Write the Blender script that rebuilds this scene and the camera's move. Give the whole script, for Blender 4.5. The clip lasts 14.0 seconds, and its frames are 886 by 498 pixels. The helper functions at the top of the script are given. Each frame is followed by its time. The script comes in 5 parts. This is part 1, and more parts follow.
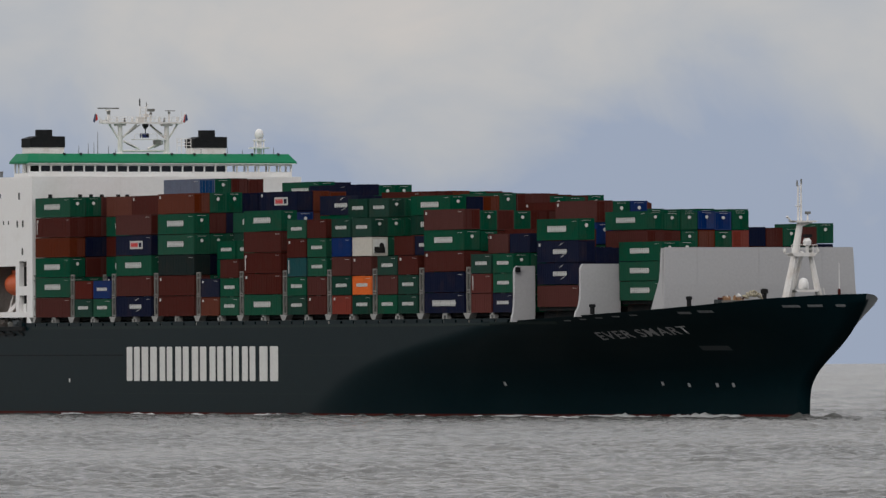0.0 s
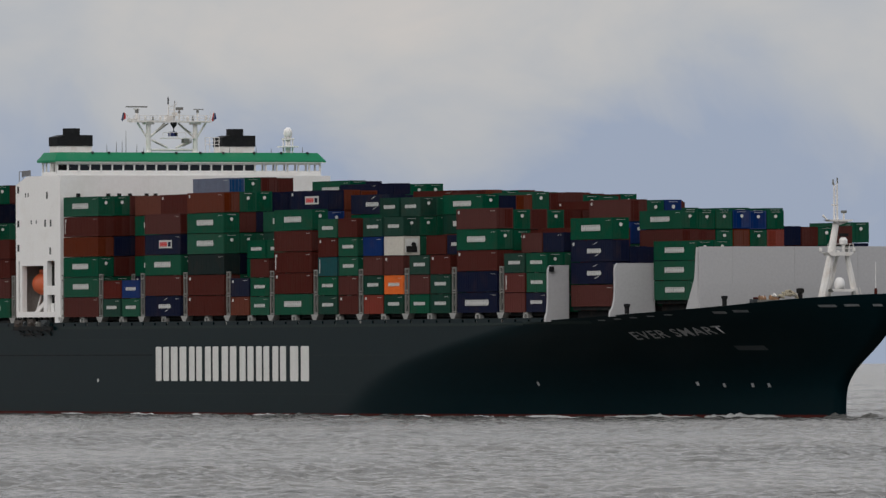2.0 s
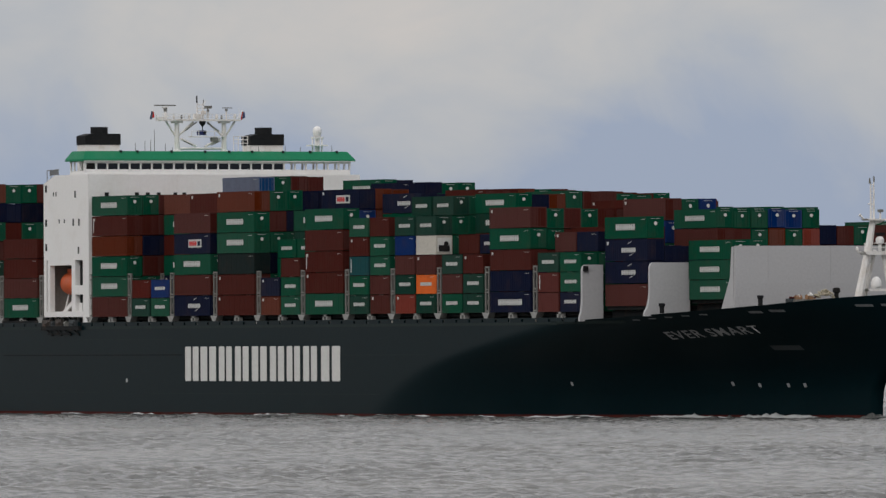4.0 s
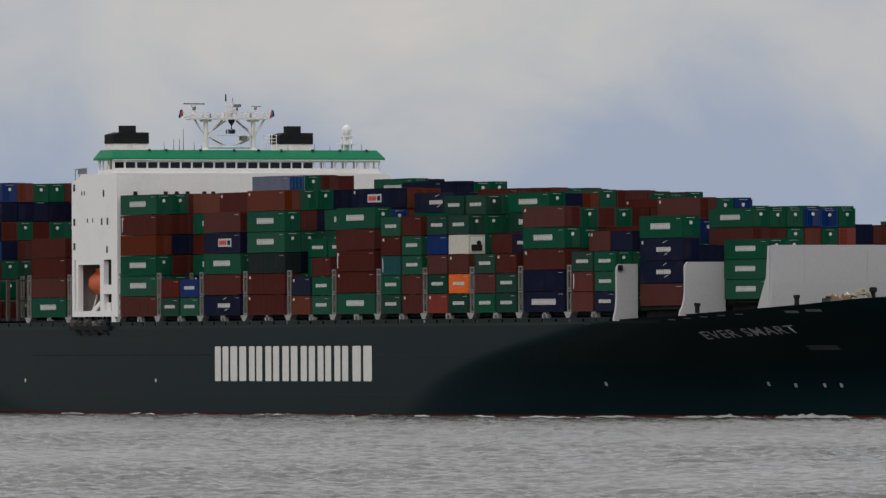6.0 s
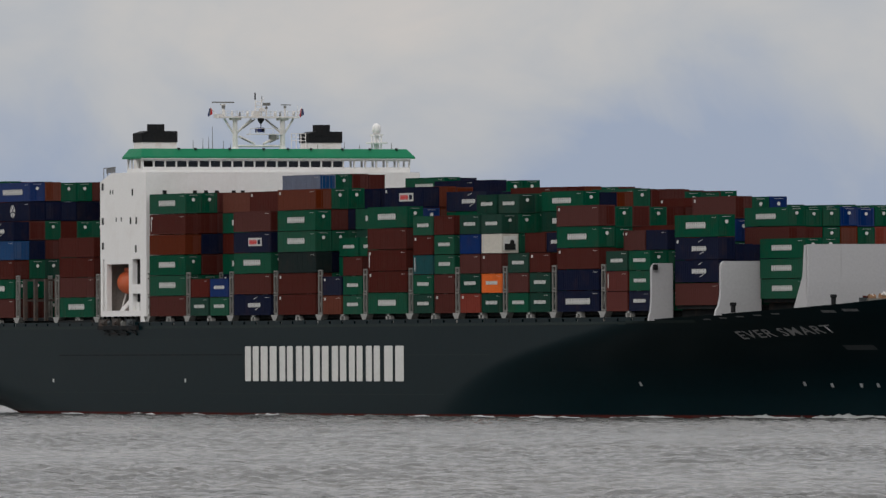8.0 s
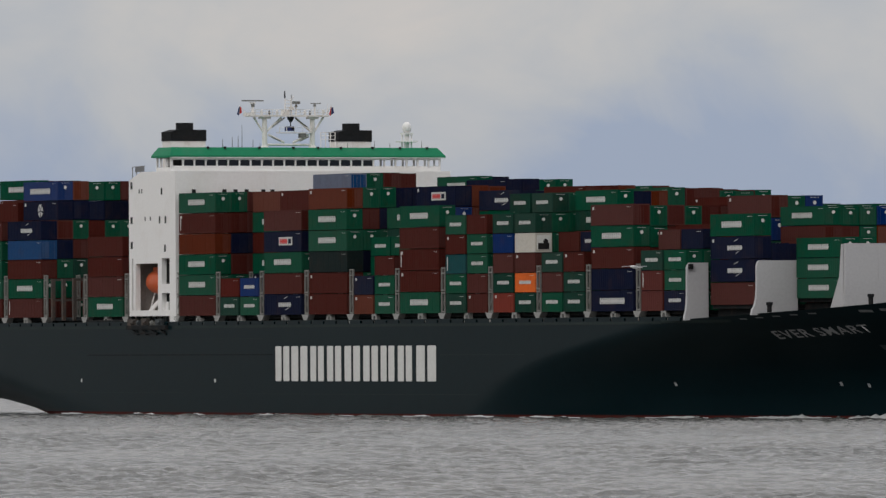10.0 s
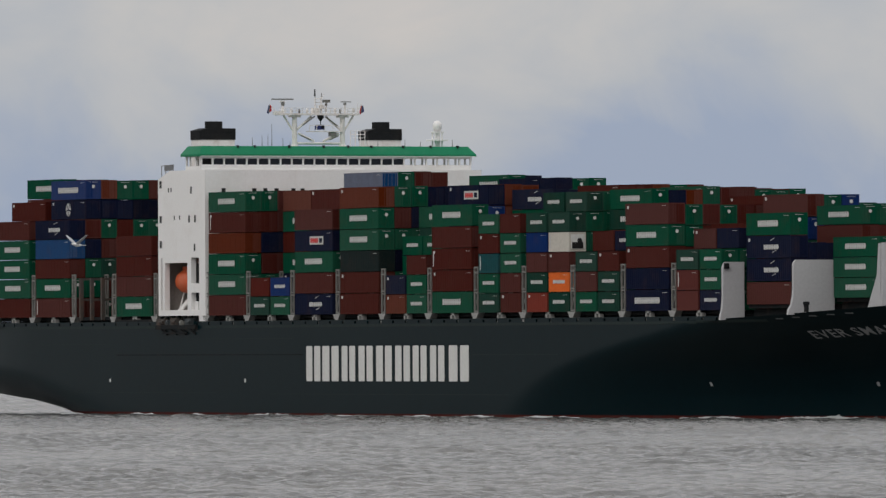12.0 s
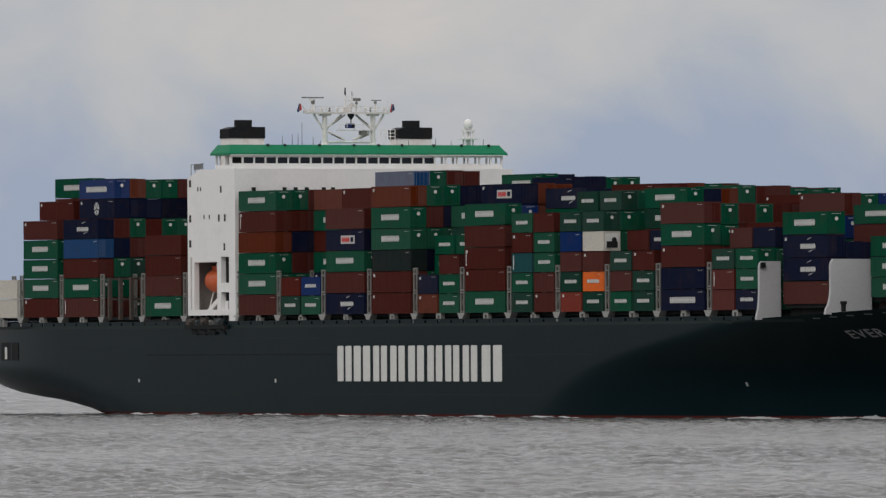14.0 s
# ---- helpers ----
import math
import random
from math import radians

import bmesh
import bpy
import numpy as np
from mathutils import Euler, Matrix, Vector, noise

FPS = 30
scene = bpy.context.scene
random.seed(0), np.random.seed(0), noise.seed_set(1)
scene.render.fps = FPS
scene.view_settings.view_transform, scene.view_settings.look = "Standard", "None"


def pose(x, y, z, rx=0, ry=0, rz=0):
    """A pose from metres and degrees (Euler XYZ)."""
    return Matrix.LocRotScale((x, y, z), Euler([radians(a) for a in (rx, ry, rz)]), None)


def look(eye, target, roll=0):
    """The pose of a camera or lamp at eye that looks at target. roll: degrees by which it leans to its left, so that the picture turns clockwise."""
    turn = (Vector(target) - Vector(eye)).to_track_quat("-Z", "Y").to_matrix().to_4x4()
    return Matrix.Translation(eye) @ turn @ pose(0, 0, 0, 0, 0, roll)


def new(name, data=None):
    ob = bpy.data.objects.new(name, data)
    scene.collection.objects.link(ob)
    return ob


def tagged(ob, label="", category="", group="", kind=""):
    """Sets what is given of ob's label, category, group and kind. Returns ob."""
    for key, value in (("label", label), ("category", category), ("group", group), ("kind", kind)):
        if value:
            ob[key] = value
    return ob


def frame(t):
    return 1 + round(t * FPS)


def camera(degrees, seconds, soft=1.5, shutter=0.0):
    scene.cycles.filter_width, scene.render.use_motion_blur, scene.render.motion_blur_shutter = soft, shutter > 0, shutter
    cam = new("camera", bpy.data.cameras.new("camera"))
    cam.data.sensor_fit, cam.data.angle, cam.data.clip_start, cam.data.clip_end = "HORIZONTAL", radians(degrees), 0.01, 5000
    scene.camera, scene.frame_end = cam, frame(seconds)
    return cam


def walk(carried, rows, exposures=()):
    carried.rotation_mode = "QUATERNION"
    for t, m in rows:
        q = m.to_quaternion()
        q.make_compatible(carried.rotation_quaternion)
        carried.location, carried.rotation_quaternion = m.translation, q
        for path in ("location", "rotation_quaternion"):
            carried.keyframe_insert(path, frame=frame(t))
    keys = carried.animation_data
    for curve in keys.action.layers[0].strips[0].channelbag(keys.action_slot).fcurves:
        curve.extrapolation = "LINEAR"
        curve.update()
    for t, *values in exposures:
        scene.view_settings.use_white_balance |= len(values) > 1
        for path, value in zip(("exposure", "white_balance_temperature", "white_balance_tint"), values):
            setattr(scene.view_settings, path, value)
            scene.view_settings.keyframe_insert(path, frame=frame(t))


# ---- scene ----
# Camera: fixed on a tripod about ten metres above the sea, long lens.
cam = camera(4.491, 14.0, soft=1.4)
EYE_Z, PITCH, ROLL = 9.78, 0.481, -0.303
CAM = pose(0, 0, EYE_Z, 90 + PITCH, 0, 0) @ pose(0, 0, 0, 0, 0, ROLL)
walk(cam, [(0.0, CAM), (14.0, CAM)], exposures=[(0.0, 0.0), (14.0, 0.0)])

# The ship's course: heading turned 64.494 degrees towards the camera, 5.04 m/s.
TH = radians(64.494)
COURSE = Vector((math.cos(TH), -math.sin(TH), 0))
SHIP0 = Vector((-25.42, 1605.2, 0))
SPEED = 5.038


def ship_pose(t):
    p = SHIP0 + COURSE * (SPEED * t)
    return pose(p.x, p.y, 0, 0, 0, -64.494)


SAILING = []          # (thing, pose on the ship): all that sails with the ship

# ---- world and light ----
world = bpy.data.worlds.new("sky")
scene.world = world
world.use_nodes = True


def wn(tree, kind, **kw):
    n = tree.nodes.new(kind)
    for k, v in kw.items():
        if k == "inp":
            for i, val in v.items():
                n.inputs[i].default_value = val
        elif k == "operation":
            n.operation = v
        elif k == "blend_type":
            n.blend_type = v
        elif k == "data_type":
            n.data_type = v
    return n


def build_world():
    nt = world.node_tree
    nt.nodes.clear()
    L = nt.links.new
    out = nt.nodes.new("ShaderNodeOutputWorld")
    bg = nt.nodes.new("ShaderNodeBackground")
    bg.inputs["Strength"].default_value = 1.0
    tc = nt.nodes.new("ShaderNodeTexCoord")
    sep = nt.nodes.new("ShaderNodeSeparateXYZ")
    L(tc.outputs["Generated"], sep.inputs[0])
    up = wn(nt, "ShaderNodeMath", operation="MAXIMUM", inp={1: 0.0})
    L(sep.outputs["Z"], up.inputs[0])
    com = nt.nodes.new("ShaderNodeCombineXYZ")
    L(sep.outputs["X"], com.inputs["X"]); L(sep.outputs["Y"], com.inputs["Y"]); L(up.outputs[0], com.inputs["Z"])
    sky = nt.nodes.new("ShaderNodeTexSky")
    sky.sky_type = "NISHITA"
    sky.sun_disc = False
    sky.sun_elevation = radians(40)
    sky.sun_rotation = radians(-152)
    L(com.outputs[0], sky.inputs["Vector"])
    dim = wn(nt, "ShaderNodeVectorMath", operation="SCALE")
    dim.inputs["Scale"].default_value = 0.05
    L(sky.outputs[0], dim.inputs[0])
    # cloud layer: broad banks low over the horizon, stretched sideways
    mp = nt.nodes.new("ShaderNodeMapping")
    mp.inputs["Scale"].default_value = (1.0, 1.0, 1.35)
    mp.inputs["Location"].default_value = (0.613, 0.2, 0.027)
    L(com.outputs[0], mp.inputs[0])
    n1 = wn(nt, "ShaderNodeTexNoise", inp={"Scale": 46.0, "Detail": 6.0, "Roughness": 0.54, "Distortion": 0.35})
    L(mp.outputs[0], n1.inputs["Vector"])
    n2 = wn(nt, "ShaderNodeTexNoise", inp={"Scale": 21.0, "Detail": 3.0, "Roughness": 0.5})
    L(mp.outputs[0], n2.inputs["Vector"])
    ad = wn(nt, "ShaderNodeMath", operation="ADD")
    L(n1.outputs[0], ad.inputs[0]); L(n2.outputs[0], ad.inputs[1])
    # the bank's lower edge climbs to the east, over a gap of clearer air low down
    edge = wn(nt, "ShaderNodeMath", operation="MULTIPLY_ADD", inp={1: -0.10})
    L(sep.outputs["X"], edge.inputs[0]); L(sep.outputs["Z"], edge.inputs[2])
    hgt = nt.nodes.new("ShaderNodeMapRange")
    hgt.inputs["From Min"].default_value = 0.008; hgt.inputs["From Max"].default_value = 0.030
    hgt.inputs["To Min"].default_value = -0.24; hgt.inputs["To Max"].default_value = 0.17
    L(edge.outputs[0], hgt.inputs["Value"])
    soft_noise = wn(nt, "ShaderNodeMath", operation="MULTIPLY_ADD", inp={1: 0.78, 2: 0.22})
    L(ad.outputs[0], soft_noise.inputs[0])
    ad2 = wn(nt, "ShaderNodeMath", operation="ADD")
    L(soft_noise.outputs[0], ad2.inputs[0]); L(hgt.outputs[0], ad2.inputs[1])
    ramp = nt.nodes.new("ShaderNodeValToRGB")
    e = ramp.color_ramp.elements
    e[0].position, e[0].color = 0.42, (0.335, 0.395, 0.520, 1)
    e[1].position, e[1].color = 0.68, (0.640, 0.590, 0.560, 1)
    m = e.new(0.51); m.color = (0.465, 0.485, 0.525, 1)
    m = e.new(0.58); m.color = (0.540, 0.535, 0.540, 1)
    half = wn(nt, "ShaderNodeMath", operation="MULTIPLY", inp={1: 0.5})
    L(ad2.outputs[0], half.inputs[0])
    L(half.outputs[0], ramp.inputs[0])
    mix = nt.nodes.new("ShaderNodeMix"); mix.data_type = "RGBA"
    mix.inputs["Factor"].default_value = 0.9
    L(dim.outputs[0], mix.inputs["A"]); L(ramp.outputs[0], mix.inputs["B"])
    zen = nt.nodes.new("ShaderNodeMapRange")
    zen.inputs["From Min"].default_value = 0.04; zen.inputs["From Max"].default_value = 0.5
    zen.inputs["To Min"].default_value = 1.0; zen.inputs["To Max"].default_value = 1.75
    L(sep.outputs["Z"], zen.inputs["Value"])
    L(zen.outputs[0], bg.inputs["Strength"])
    L(mix.outputs["Result"], bg.inputs["Color"])
    L(bg.outputs[0], out.inputs[0])


build_world()

SUN = new("sun", bpy.data.lights.new("sun", "SUN"))
SUN.data.energy = 0.75
SUN.data.angle = radians(25)
SUN.data.color = (1.0, 0.97, 0.94)
SUN.matrix_basis = look((0, 0, 0), (0.40, 0.73, -0.70))

# ---- materials ----


def material(name, base, rough=0.6, metal=0.0, spec=0.4, vary=0.12, scale=0.6, stain=None, stain_amount=0.3, stain_scale=0.25,
             bump=0.0, bump_scale=8.0, ribs=0.0, per_object=0.0, streak=0.0):
    """Painted or bare surface: fine grain, broad stains, streaks that run down, optional ribs and bump."""
    m = bpy.data.materials.new(name)
    m.use_nodes = True
    nt = m.node_tree
    L = nt.links.new
    b = nt.nodes["Principled BSDF"]
    b.inputs["Roughness"].default_value = rough
    b.inputs["Metallic"].default_value = metal
    b.inputs["Specular IOR Level"].default_value = spec
    tc = nt.nodes.new("ShaderNodeTexCoord")
    co = tc.outputs["Object"]
    if per_object:
        oi = nt.nodes.new("ShaderNodeObjectInfo")
        off = wn(nt, "ShaderNodeVectorMath", operation="ADD")
        sc = wn(nt, "ShaderNodeMath", operation="MULTIPLY", inp={1: 61.0})
        L(oi.outputs["Random"], sc.inputs[0])
        L(tc.outputs["Object"], off.inputs[0]); L(sc.outputs[0], off.inputs[1])
        co = off.outputs[0]
    fine = wn(nt, "ShaderNodeTexNoise", inp={"Scale": scale * 5, "Detail": 6.0, "Roughness": 0.6})
    L(co, fine.inputs["Vector"])
    broad = wn(nt, "ShaderNodeTexNoise", inp={"Scale": stain_scale, "Detail": 4.0, "Roughness": 0.6})
    L(co, broad.inputs["Vector"])
    val = nt.nodes.new("ShaderNodeMapRange")
    val.inputs["From Min"].default_value = 0.3; val.inputs["From Max"].default_value = 0.7
    val.inputs["To Min"].default_value = 1 - vary; val.inputs["To Max"].default_value = 1 + vary
    L(fine.outputs[0], val.inputs["Value"])
    hsv = nt.nodes.new("ShaderNodeHueSaturation")
    hsv.inputs["Color"].default_value = (*base, 1)
    if per_object:
        mul = nt.nodes.new("ShaderNodeMapRange")
        mul.inputs["To Min"].default_value = 1 - per_object; mul.inputs["To Max"].default_value = 1 + per_object
        L(oi.outputs["Random"], mul.inputs["Value"])
        mm = wn(nt, "ShaderNodeMath", operation="MULTIPLY")
        L(val.outputs[0], mm.inputs[0]); L(mul.outputs[0], mm.inputs[1])
        L(mm.outputs[0], hsv.inputs["Value"])
        sat = nt.nodes.new("ShaderNodeMapRange")
        sat.inputs["To Min"].default_value = 1.06; sat.inputs["To Max"].default_value = 0.8
        L(oi.outputs["Random"], sat.inputs["Value"])
        L(sat.outputs[0], hsv.inputs["Saturation"])
    else:
        L(val.outputs[0], hsv.inputs["Value"])
    col = hsv.outputs[0]
    if stain:
        rg = nt.nodes.new("ShaderNodeMapRange")
        rg.inputs["From Min"].default_value = 0.5; rg.inputs["From Max"].default_value = 0.75
        rg.inputs["To Max"].default_value = stain_amount
        L(broad.outputs[0], rg.inputs["Value"])
        mx = nt.nodes.new("ShaderNodeMix"); mx.data_type = "RGBA"
        L(rg.outputs[0], mx.inputs["Factor"]); L(col, mx.inputs["A"]); mx.inputs["B"].default_value = (*stain, 1)
        col = mx.outputs["Result"]
    if streak:
        sm = nt.nodes.new("ShaderNodeMapping")
        sm.inputs["Scale"].default_value = (1.0, 1.0, 0.06)
        L(co, sm.inputs[0])
        sn = wn(nt, "ShaderNodeTexNoise", inp={"Scale": 1.6, "Detail": 5.0, "Roughness": 0.65})
        L(sm.outputs[0], sn.inputs["Vector"])
        sr = nt.nodes.new("ShaderNodeMapRange")
        sr.inputs["From Min"].default_value = 0.56; sr.inputs["From Max"].default_value = 0.8
        sr.inputs["To Max"].default_value = streak
        L(sn.outputs[0], sr.inputs["Value"])
        mx = nt.nodes.new("ShaderNodeMix"); mx.data_type = "RGBA"
        L(sr.outputs[0], mx.inputs["Factor"]); L(col, mx.inputs["A"])
        mx.inputs["B"].default_value = (*(stain or (0.2, 0.15, 0.12)), 1)
        col = mx.outputs["Result"]
    L(col, b.inputs["Base Color"])
    if bump or ribs:
        bp = nt.nodes.new("ShaderNodeBump")
        bp.inputs["Strength"].default_value = 0.6
        if ribs:
            wv = nt.nodes.new("ShaderNodeTexWave")
            wv.wave_type, wv.bands_direction, wv.wave_profile = "BANDS", "X", "SIN"
            wv.inputs["Scale"].default_value = ribs
            L(tc.outputs["Object"], wv.inputs["Vector"])
            bp.inputs["Distance"].default_value = 0.015
            L(wv.outputs[0], bp.inputs["Height"])
        else:
            bn = wn(nt, "ShaderNodeTexNoise", inp={"Scale": bump_scale, "Detail": 4.0})
            L(co, bn.inputs["Vector"])
            bp.inputs["Distance"].default_value = bump
            L(bn.outputs[0], bp.inputs["Height"])
        L(bp.outputs[0], b.inputs["Normal"])
    return m


RUST = (0.13, 0.055, 0.03)
M = {}
M["hull"] = material("hull_dark_green_paint", (0.0007, 0.0088, 0.0116), 0.30, spec=0.06, vary=0.10, scale=0.2, stain=(0.0035, 0.0125, 0.0150), stain_amount=0.5, stain_scale=0.06, bump=0.006, bump_scale=0.5, streak=0.18)
M["boot"] = material("antifouling_red_paint", (0.064, 0.013, 0.010), 0.8, spec=0.05, stain=(0.05, 0.03, 0.03), stain_amount=0.6, stain_scale=0.3, streak=0.3)
M["white"] = material("white_ship_paint", (0.76, 0.75, 0.73), 0.5, vary=0.03, stain=(0.55, 0.50, 0.44), stain_amount=0.35, stain_scale=0.15, streak=0.22)
M["grey"] = material("light_grey_ship_paint", (0.42, 0.415, 0.42), 0.6, vary=0.05, stain=(0.42, 0.42, 0.42), stain_amount=0.4, stain_scale=0.12, streak=0.25)
M["steel"] = material("grey_deck_steel", (0.17, 0.17, 0.155), 0.6, vary=0.15, stain=RUST, stain_amount=0.4, stain_scale=0.8)
M["steel_dim"] = material("dull_grey_paint", (0.035, 0.042, 0.045), 0.7, vary=0.2)
# pedestal steel: pale grey dimmed for the shadow under the cargo, with rust stains
M["ped"] = material("shade_dimmed_pale_steel", (0.27, 0.27, 0.255), 0.7, vary=0.2, stain=RUST, stain_amount=0.5, stain_scale=0.7)
M["strake"] = material("faded_green_strake_paint", (0.020, 0.030, 0.029), 0.6, spec=0.1, vary=0.2)
M["rope"] = material("pale_worn_rope", (0.40, 0.36, 0.27), 0.9, vary=0.3, scale=3.0, stain=(0.2, 0.16, 0.1), stain_amount=0.5, stain_scale=2.0)
M["rim"] = material("dull_fairlead_rim", (0.15, 0.155, 0.16), 0.7, vary=0.3)
# dark steel fittings; also the colour of shade under cargo and inside openings
M["dark"] = material("dark_steel_and_shade", (0.014, 0.016, 0.017), 0.8, spec=0.1, vary=0.2, stain=(0.09, 0.06, 0.04), stain_amount=0.3, stain_scale=0.6)
M["deck"] = material("green_deck_paint", (0.02, 0.03, 0.027), 0.8, spec=0.1, vary=0.15, stain=RUST, stain_amount=0.4, stain_scale=0.3)
M["roofgreen"] = material("bright_green_fascia_paint", (0.013, 0.185, 0.088), 0.6, spec=0.12, vary=0.06, stain=(0.08, 0.22, 0.14), stain_amount=0.4, stain_scale=0.2)
M["glass"] = material("dark_window_glass", (0.006, 0.007, 0.008), 0.08, spec=0.35, vary=0.1)
M["black"] = material("black_funnel_paint", (0.013, 0.014, 0.015), 0.7, spec=0.1, vary=0.3, stain=(0.03, 0.025, 0.02), stain_amount=0.5)
M["lifeboat"] = material("orange_lifeboat_gel_coat", (0.56, 0.10, 0.026), 0.45, vary=0.06, stain=(0.35, 0.10, 0.04), stain_amount=0.3)
M["mark"] = material("white_marking_paint", (0.60, 0.60, 0.57), 0.6, vary=0.06, stain=(0.5, 0.5, 0.48), stain_amount=0.4, stain_scale=0.5)
M["cmark"] = material("chalky_white_container_marking", (0.47, 0.47, 0.45), 0.7, vary=0.12, scale=2.0, stain=(0.3, 0.3, 0.28), stain_amount=0.5, stain_scale=1.5)
M["namewhite"] = material("weathered_name_paint", (0.33, 0.33, 0.335), 0.7, vary=0.25, scale=1.0)
M["yellow"] = material("rust_yellow_paint", (0.30, 0.17, 0.09), 0.7, vary=0.3, stain=RUST, stain_amount=0.5)
M["cream"] = material("yellowed_white_paint", (0.72, 0.70, 0.67), 0.6, vary=0.05, scale=1.0, stain=(0.42, 0.33, 0.24), stain_amount=0.45, stain_scale=0.6, streak=0.35)
# boat bay walls: house white toned down to carry the recess's shade, plus stains
M["bay"] = material("shade_grey_stained_bay_paint", (0.30, 0.275, 0.255), 0.8, vary=0.12, stain=(0.16, 0.11, 0.08), stain_amount=0.6, stain_scale=0.5, streak=0.4)
M["cell"] = material("rusty_cell_guide_steel", (0.052, 0.044, 0.038), 0.8, vary=0.25, stain=RUST, stain_amount=0.5, stain_scale=0.6)
M["redcloth"] = material("flag_cloth_red", (0.5, 0.03, 0.03), 0.85, vary=0.1)
M["darkcloth"] = material("flag_cloth_dark_blue", (0.02, 0.03, 0.12), 0.85, vary=0.1)
COLOURS = {          # container paints: key -> (words, colour)
    "G": ("bright green", (0.0026, 0.0670, 0.0350)), "g": ("dull dark green", (0.0090, 0.0440, 0.0300)),
    "d": ("grey-green", (0.0107, 0.0190, 0.0185)), "B": ("maroon brown", (0.0720, 0.0165, 0.0125)),
    "O": ("rust orange", (0.1060, 0.0225, 0.0092)), "R": ("brick red", (0.1750, 0.0220, 0.0100)), "r": ("dull red", (0.0900, 0.0150, 0.0105)),
    "N": ("navy blue", (0.0058, 0.0092, 0.0290)), "b": ("bright blue", (0.0059, 0.0267, 0.1188)),
    "s": ("sky blue", (0.0119, 0.0564, 0.1544)),
    "L": ("pale grey-blue", (0.1176, 0.1386, 0.1932)), "T": ("teal", (0.0131, 0.0683, 0.0743)),
    "o": ("vivid orange", (0.6600, 0.1150, 0.0030)), "W": ("white refrigerated", (0.4900, 0.4600, 0.4000)),
    "K": ("near-black blue", (0.0030, 0.0048, 0.0155)),
}
for k, (words, c) in COLOURS.items():
    M["c" + k] = material(words.replace(" ", "_") + "_container_paint", c, 0.6, spec=0.03, vary=0.12, scale=0.8, stain=((0.06, 0.03, 0.02) if k not in "W" else (0.45, 0.42, 0.36)),
                          stain_amount=0.22, stain_scale=0.5, ribs=1.15, per_object=0.14, streak=0.16)

# ---- mesh helpers ----


def box(bm, x0, x1, y0, y1, z0, z1, mi=0):
    v = [bm.verts.new(c) for c in ((x0, y0, z0), (x1, y0, z0), (x1, y1, z0), (x0, y1, z0), (x0, y0, z1), (x1, y0, z1), (x1, y1, z1), (x0, y1, z1))]
    for f in ((3, 2, 1, 0), (4, 5, 6, 7), (0, 1, 5, 4), (1, 2, 6, 5), (2, 3, 7, 6), (3, 0, 4, 7)):
        bm.faces.new([v[i] for i in f]).material_index = mi
    return v


def beam(bm, a, b, r, sides=6, r2=None):
    """A tapered bar or tube from a to b."""
    a, b = Vector(a), Vector(b)
    ax = (b - a).normalized()
    u = ax.orthogonal().normalized()
    w = ax.cross(u)
    rings = []
    for p, rr in ((a, r), (b, r if r2 is None else r2)):
        rings.append([bm.verts.new(p + (u * math.cos(2 * math.pi * i / sides) + w * math.sin(2 * math.pi * i / sides)) * rr) for i in range(sides)])
    for i in range(sides):
        j = (i + 1) % sides
        bm.faces.new((rings[0][i], rings[0][j], rings[1][j], rings[1][i]))
    bm.faces.new(list(reversed(rings[0])))
    bm.faces.new(rings[1])


def prism(bm, outline, axis, lo, hi):
    """Closed outline of 2D points pushed along an axis (0, 1 or 2)."""
    def at(p, d):
        return {0: (d, p[0], p[1]), 1: (p[0], d, p[1]), 2: (p[0], p[1], d)}[axis]
    a = [bm.verts.new(at(p, lo)) for p in outline]
    b = [bm.verts.new(at(p, hi)) for p in outline]
    n = len(a)
    for i in range(n):
        j = (i + 1) % n
        bm.faces.new((a[i], a[j], b[j], b[i]))
    bm.faces.new(a)
    bm.faces.new(b)
    bmesh.ops.recalc_face_normals(bm, faces=bm.faces)


def lathe(bm, profile, centre=(0, 0), sides=20):
    """Turned shape: profile of (radius, z)."""
    rings = [[bm.verts.new((centre[0] + r * math.cos(2 * math.pi * i / sides), centre[1] + r * math.sin(2 * math.pi * i / sides), z)) for i in range(sides)] for r, z in profile]
    for a, b in zip(rings, rings[1:]):
        for i in range(sides):
            j = (i + 1) % sides
            bm.faces.new((a[i], a[j], b[j], b[i]))
    bm.faces.new(list(reversed(rings[0])))
    bm.faces.new(rings[-1])


def mesh_of(name, bm, mats, smooth=False):
    me = bpy.data.meshes.new(name)
    bm.to_mesh(me)
    bm.free()
    for mt in (mats if isinstance(mats, (list, tuple)) else [mats]):
        me.materials.append(mt)
    if smooth:
        for p in me.polygons:
            p.use_smooth = True
    return me


def part(name, bm, mat, parent, label="", smooth=False):
    ob = new(name, mesh_of(name, bm, mat, smooth))
    ob.parent = parent
    return tagged(ob, label)


def share(name, me, parent, m=None, label=""):
    ob = new(name, me)
    ob.parent = parent
    if m is not None:
        ob.matrix_basis = m
    return tagged(ob, label)


def sails(ob, m):
    """Note a thing that is carried along by the ship, at its pose on the ship."""
    SAILING.append((ob, m))
    return ob

# ---- sea: one sheet to the horizon ----


